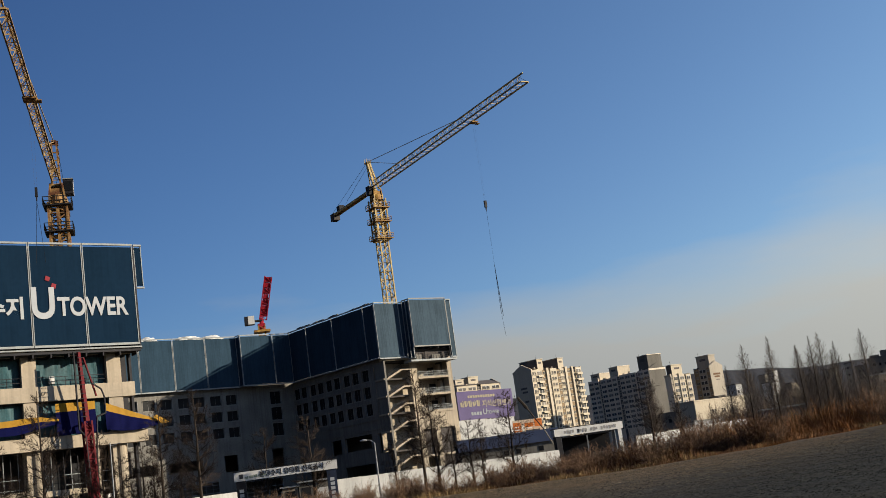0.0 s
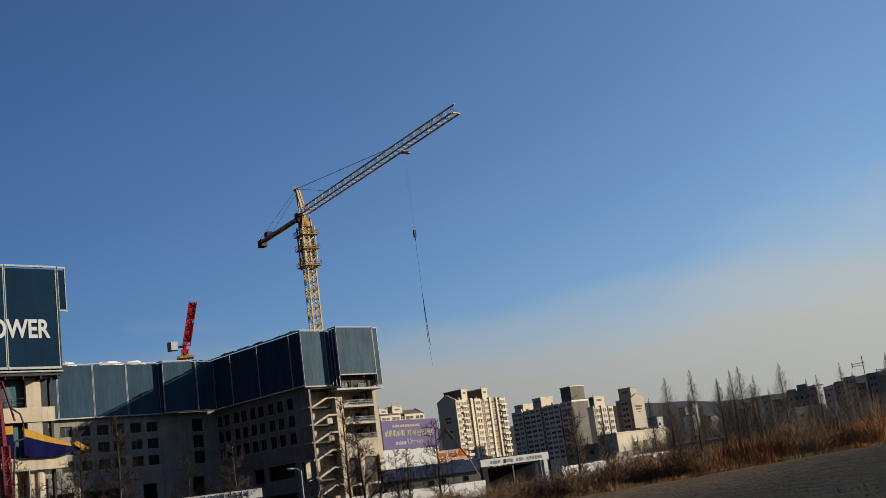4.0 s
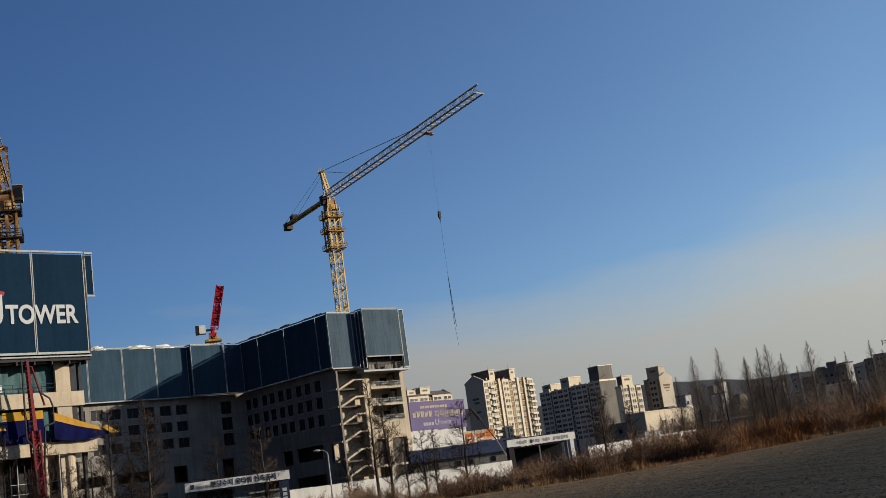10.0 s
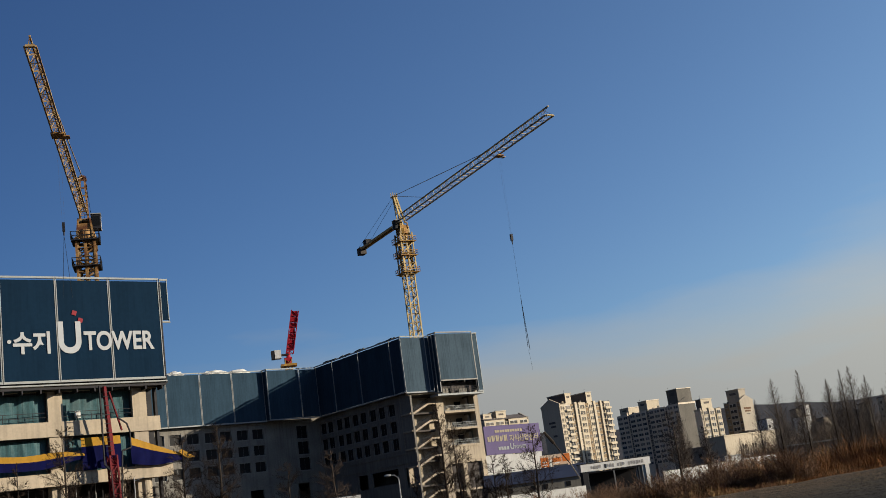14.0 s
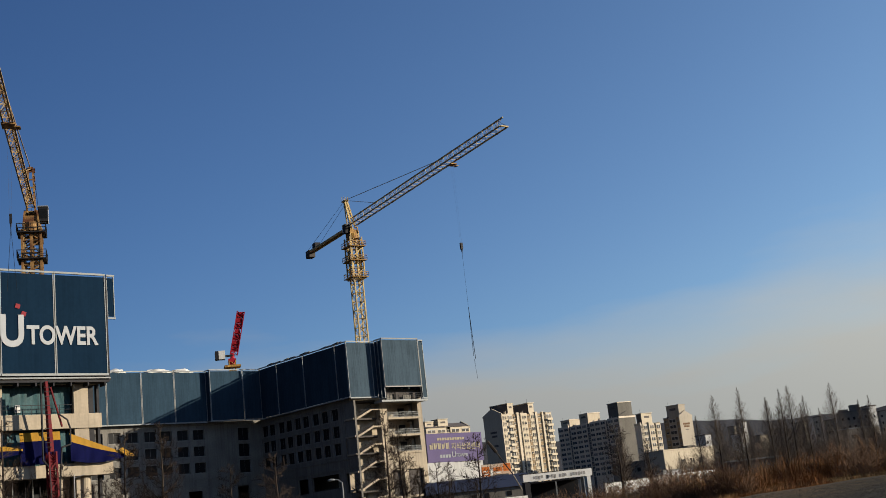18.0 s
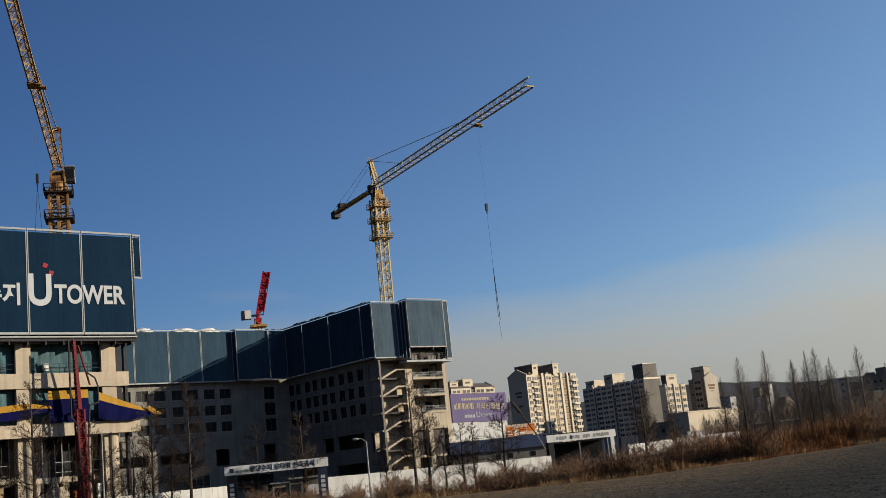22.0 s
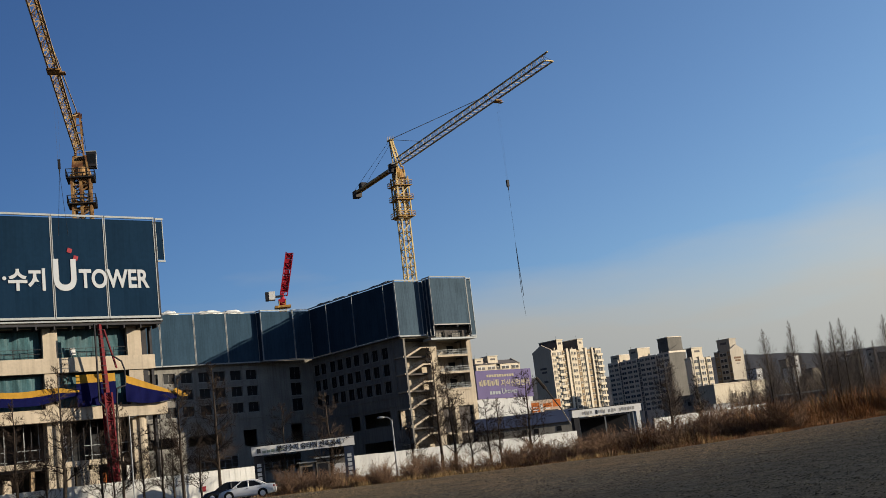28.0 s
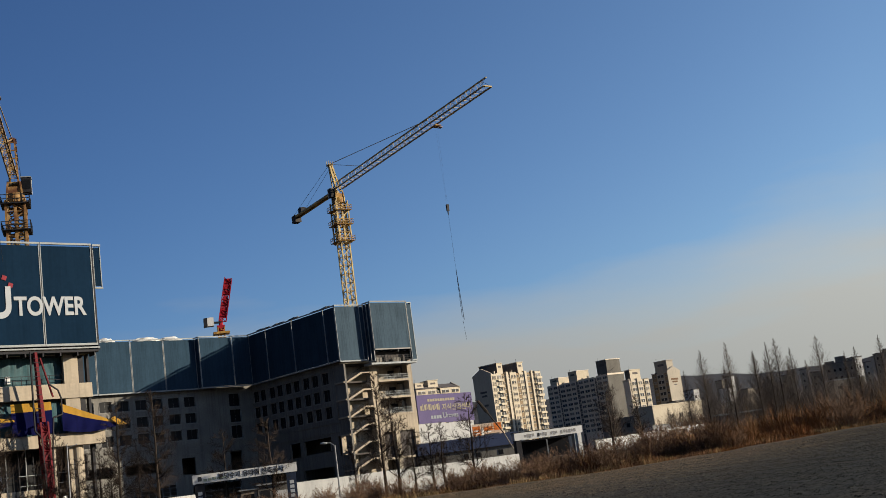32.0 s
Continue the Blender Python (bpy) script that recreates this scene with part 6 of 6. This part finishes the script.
def sedan(m, paint, label):
    """A saloon: rounded lower body, glazed cabin with pillars and a painted roof, wheels, lamps; its nose at x = 0."""
    c = thing("parked_car", m, label, "car", "parked cars")
    bm = bmesh.new()
    rings = []
    for x, z0, z1, hw in ((0.0, 0.38, 0.58, 0.62), (0.08, 0.26, 0.68, 0.76), (0.45, 0.22, 0.80, 0.86), (1.15, 0.2, 0.93, 0.90), (2.2, 0.2, 0.96, 0.91), (3.3, 0.2, 0.99, 0.90), (3.95, 0.22, 1.02, 0.87), (4.38, 0.28, 0.98, 0.80), (4.48, 0.40, 0.86, 0.70)):
        zm = z0 + (z1 - z0) * 0.55
        rings.append([(x, -hw * 0.92, z0), (x, -hw, z0 + 0.12), (x, -hw, zm), (x, -hw * 0.95, z1 - 0.05), (x, -hw * 0.85, z1), (x, 0, z1 + 0.02), (x, hw * 0.85, z1), (x, hw * 0.95, z1 - 0.05), (x, hw, zm), (x, hw, z0 + 0.12), (x, hw * 0.92, z0)])
    loft(bm, rings)
    ob = part("body", bm, paint, c)
    for poly in ob.data.polygons:
        poly.use_smooth = True
    bm = bmesh.new()
    loft(bm, [[(x, -hw, 0.92), (x + sx, -hw * k, z), (x + sx, hw * k, z), (x, hw, 0.92)] for x, sx, z, hw, k in ((1.12, 0.02, 0.95, 0.72, 1.0), (1.45, 0.42, 1.40, 0.80, 0.76), (2.4, 0.0, 1.45, 0.82, 0.76), (3.2, -0.28, 1.38, 0.80, 0.76), (3.75, -0.02, 0.98, 0.72, 1.0))])
    part("cabin_glass", bm, GLASS, c, "dark cabin windows")
    bm = bmesh.new()
    loft(bm, [[(x, -hw, z - 0.03), (x, -hw * 0.8, z + 0.035), (x, hw * 0.8, z + 0.035), (x, hw, z - 0.03)] for x, z, hw in ((1.80, 1.38, 0.58), (2.1, 1.44, 0.63), (2.5, 1.455, 0.64), (3.0, 1.39, 0.61))])
    part("roof", bm, paint, c)
    for s in (-1, 1):
        for p, q, r in (((1.16, s * 0.76, 0.93), (1.88, s * 0.62, 1.40), 0.045), ((2.42, s * 0.84, 0.95), (2.40, s * 0.64, 1.44), 0.05), ((3.68, s * 0.74, 0.98), (2.95, s * 0.62, 1.40), 0.065)):
            bm = bmesh.new()
            tube(bm, p, q, r, r, 5)
            part("pillar", bm, paint, c)
        boxes("side_mirror", [((1.38, min(s * 0.9, s * 1.06), 0.95), (1.55, max(s * 0.9, s * 1.06), 1.08))], paint, c)
        for x in (1.5, 2.55):
            boxes("door_handle", [((x + 0.75, min(s * 0.90, s * 0.93), 0.80), (x + 0.95, max(s * 0.90, s * 0.93), 0.84))], STEEL, c)
        for x in (0.85, 3.55):
            bm = bmesh.new()
            bmesh.ops.create_cone(bm, cap_ends=True, segments=24, radius1=0.33, radius2=0.33, depth=0.22, matrix=pose(x, s * 0.82, 0.33, 90))
            wh = part("wheel", bm, TYRE, c, "black tyre")
            bm = bmesh.new()
            bmesh.ops.create_cone(bm, cap_ends=True, segments=18, radius1=0.22, radius2=0.20, depth=0.03, matrix=pose(x, s * 0.945, 0.33, 90))
            part("rim", bm, CAR_SILVER, wh, "silver rim")
            bm = bmesh.new()
            bmesh.ops.create_cone(bm, cap_ends=True, segments=24, radius1=0.39, radius2=0.39, depth=0.02, matrix=pose(x, s * 0.912, 0.36, 90))
            part("wheel_arch", bm, TYRE, c, "dark wheel arch")
        boxes("headlight", [((0.10, s * 0.58 - 0.18, 0.56), (0.30, s * 0.58 + 0.2, 0.70))], FRAME_GREY, c, "clear headlight")
        boxes("tail_light", [((4.30, s * 0.60 - 0.16, 0.74), (4.49, s * 0.60 + 0.18, 0.90))], LAMP_RED, c, "red tail light")
    boxes("bumper", [((-0.04, -0.66, 0.30), (0.06, 0.66, 0.46))], paint, c)
    return c


sedan(pose(-19.7, 92.0, -0.1, 0, 0, 2), CAR_SILVER, "silver saloon car parked at the lot's edge")
sedan(pose(-21.6, 94.2, -0.1, 0, 0, 6), CAR_BLACK, "black saloon car parked behind the silver one")
notice = thing("notice_board", pose(-26.2, 113.2, -1.3, 0, 0, 33.76), "small red notice on the white fence", "sign")
boxes("board", [((0, -0.05, 2.0), (0.6, 0.0, 2.5))], RED_VINYL, notice)

# ---- dry grass ----


def blades(name, spots, material, label, category, lean=0.3):
    """Dry blades, each a bent tapering strip; spots: (x, y, height, width)."""
    rng = random.Random(5)
    verts, faces = [], []
    for x, y, h, w in spots:
        a = rng.uniform(0, math.pi)
        dx, dy = math.cos(a) * w, math.sin(a) * w
        lx, ly = rng.gauss(-0.06, lean) * h, rng.gauss(0, lean) * h
        g = ground_z(x, y) - 0.2
        b = len(verts)
        verts += [(x - dx, y - dy, g), (x + dx, y + dy, g), (x + dx * 0.8 + lx * 0.3, y + dy * 0.8 + ly * 0.3, g + h * 0.6), (x - dx * 0.8 + lx * 0.3, y - dy * 0.8 + ly * 0.3, g + h * 0.6), (x + lx, y + ly, g + h * (1 - 0.4 * min(1, abs(lx / h))))]
        faces += [(b, b + 1, b + 2, b + 3), (b + 3, b + 2, b + 4)]
    me = bpy.data.meshes.new(name)
    me.from_pydata(verts, [], faces)
    me.materials.append(material)
    return tagged(new(name, me), label, category, kind="stuff")


rng = random.Random(9)


def meadow(n, pale):
    """Clumped scrub: height and density follow clumps of a few metres; tall stands lie back from the edge."""
    out_ = []
    while len(out_) < n:
        x = rng.uniform(-16, 64)
        e = lot_edge(x)
        y = e + rng.random() ** 1.3 * 26
        c = 0.7 * noise.noise((x * 0.5, y * 0.45, 2)) + 0.9 * noise.noise((x * 0.13, y * 0.12, 8))
        tall = 0.75 + 1.5 * smooth(-4, 36, x)
        h = tall * max(0.2, 0.85 + 1.1 * c) * rng.uniform(0.35, 1.15)
        if x < 6 and y > e + 16:
            continue
        if c < -0.3 and rng.random() < 0.8:
            continue
        h *= 0.22 + 0.78 * smooth(0.5, 7 + 3 * noise.noise((x * 0.2, 1.0, 3)), y - e)
        if pale:
            if noise.noise((x * 0.22, y * 0.22, 5)) < 0.15:
                continue
            h *= 1.2
        out_.append((x, y, max(0.2, h), rng.uniform(0.008, 0.022)))
    return out_


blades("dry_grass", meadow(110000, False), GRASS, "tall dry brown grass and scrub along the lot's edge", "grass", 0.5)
blades("reed_grass", meadow(6500, True), PALE_GRASS, "paler straw-coloured reeds standing among the dry grass", "grass", 0.14)
fringe = []
for _ in range(14000):
    x = rng.uniform(-16, 62)
    y = lot_edge(x) + rng.gauss(0.9, 1.1)
    if noise.noise((x * 0.4, y * 0.2, 6)) + 0.5 * noise.noise((x * 0.09, 0, 2)) > 0.08:
        fringe.append((x, y, rng.uniform(0.15, 0.75), rng.uniform(0.01, 0.025)))
blades("fringe_grass", fringe, PALE_GRASS, "low pale straw lying along the gravel's edge", "grass", 0.5)
woods = []
while len(woods) < 26000:
    y = rng.uniform(268, 330)
    x = y * rng.uniform(0.24, 0.52)
    c = noise.noise((x * 0.09, y * 0.05, 4)) + 0.5 * noise.noise((x * 0.4, y * 0.2, 9))
    if c > -0.25:
        woods.append((x, y, (8.5 + 6.0 * max(0, c + 0.25)) * rng.uniform(0.4, 1.1) + 3.0 * smooth(0.36, 0.5, x / y), rng.uniform(0.015, 0.04)))
blades("bare_woods", woods, WOODS, "far bare woodland and scrub behind the lot", "woods", 0.16)
verge = []
for _ in range(9000):
    x = rng.uniform(-60, -8)
    verge.append((x, rng.uniform(98.5, 106), rng.uniform(0.12, 0.45) + (0.5 if -16 < x else 0), 0.03))
blades("verge_grass", verge, SHRUB_TWIG, "short dry grass on the verge before the fence", "grass")

def shrub(seed, h):
    """A bare shrub: many thin stems from one root, forking into twigs."""
    r = random.Random(seed)
    t = thing("bare_shrub", Matrix(), "bare brown shrub of thin tangled stems among the grass", "shrub", "bare shrubs along the lot")
    bm = bmesh.new()
    for k in range(16):
        a = r.uniform(0, 2 * math.pi)
        d = Vector((math.cos(a) * 0.8, math.sin(a) * 0.8, r.uniform(0.6, 1.6))).normalized()
        limb(bm, Vector((r.uniform(-0.4, 0.4), r.uniform(-0.4, 0.4), -0.1)), d, h * r.uniform(0.6, 1.05), 0.022, 2, r, 0.7, 0.8, 3, 3)
    part("stem_tangle", bm, SHRUB_TWIG, t, tidy=False)
    return t


bushes = [shrub(31, 1.9), shrub(32, 1.6), shrub(33, 2.3)]
for i in range(84):
    x = rng.uniform(-15, 54) if i % 2 else rng.uniform(-15, 26)
    y = lot_edge(x) + rng.uniform(2, 17)
    plant(bushes[i % 3], x, y, 1.0, rng.uniform(0.55, 0.8) + 0.55 * smooth(0, 28, x), 47 * i)
# loose stones on the lot
srng = np.random.default_rng(4)
N = 230000
sy = 10 + 72 * srng.random(N) ** 1.2
sx = (0.5 * sy + 6) * srng.uniform(-0.8, 1.0, N)
sr = np.where(srng.random(N) < 0.2, 1.3, 0.8) * (srng.gamma(1.6, 0.006, N) + 0.005 + 0.00030 * sy)
verts, faces = [], []
for x, y, r in zip(sx.tolist(), sy.tolist(), sr.tolist()):
    b, z = len(verts), rough_z(x, y)
    k = 0.6 + 0.5 * ((x * 7.3) % 1)
    verts += [(x - r, y, z + r * 0.2), (x, y - r * k, z + r * 0.3), (x + r * 1.1, y, z + r * 0.2), (x, y + r, z + r * 0.25), (x + r * 0.2, y - r * 0.1, z + r * k * 0.8)]
    faces += [(b, b + 1, b + 4), (b + 1, b + 2, b + 4), (b + 2, b + 3, b + 4), (b + 3, b, b + 4)]
me = bpy.data.meshes.new("loose_stones")
me.from_pydata(verts, [], faces)
me.materials.append(STONE)
tagged(new("loose_stones", me), "scattered loose grey stones on the gravel lot", "stones", kind="stuff")
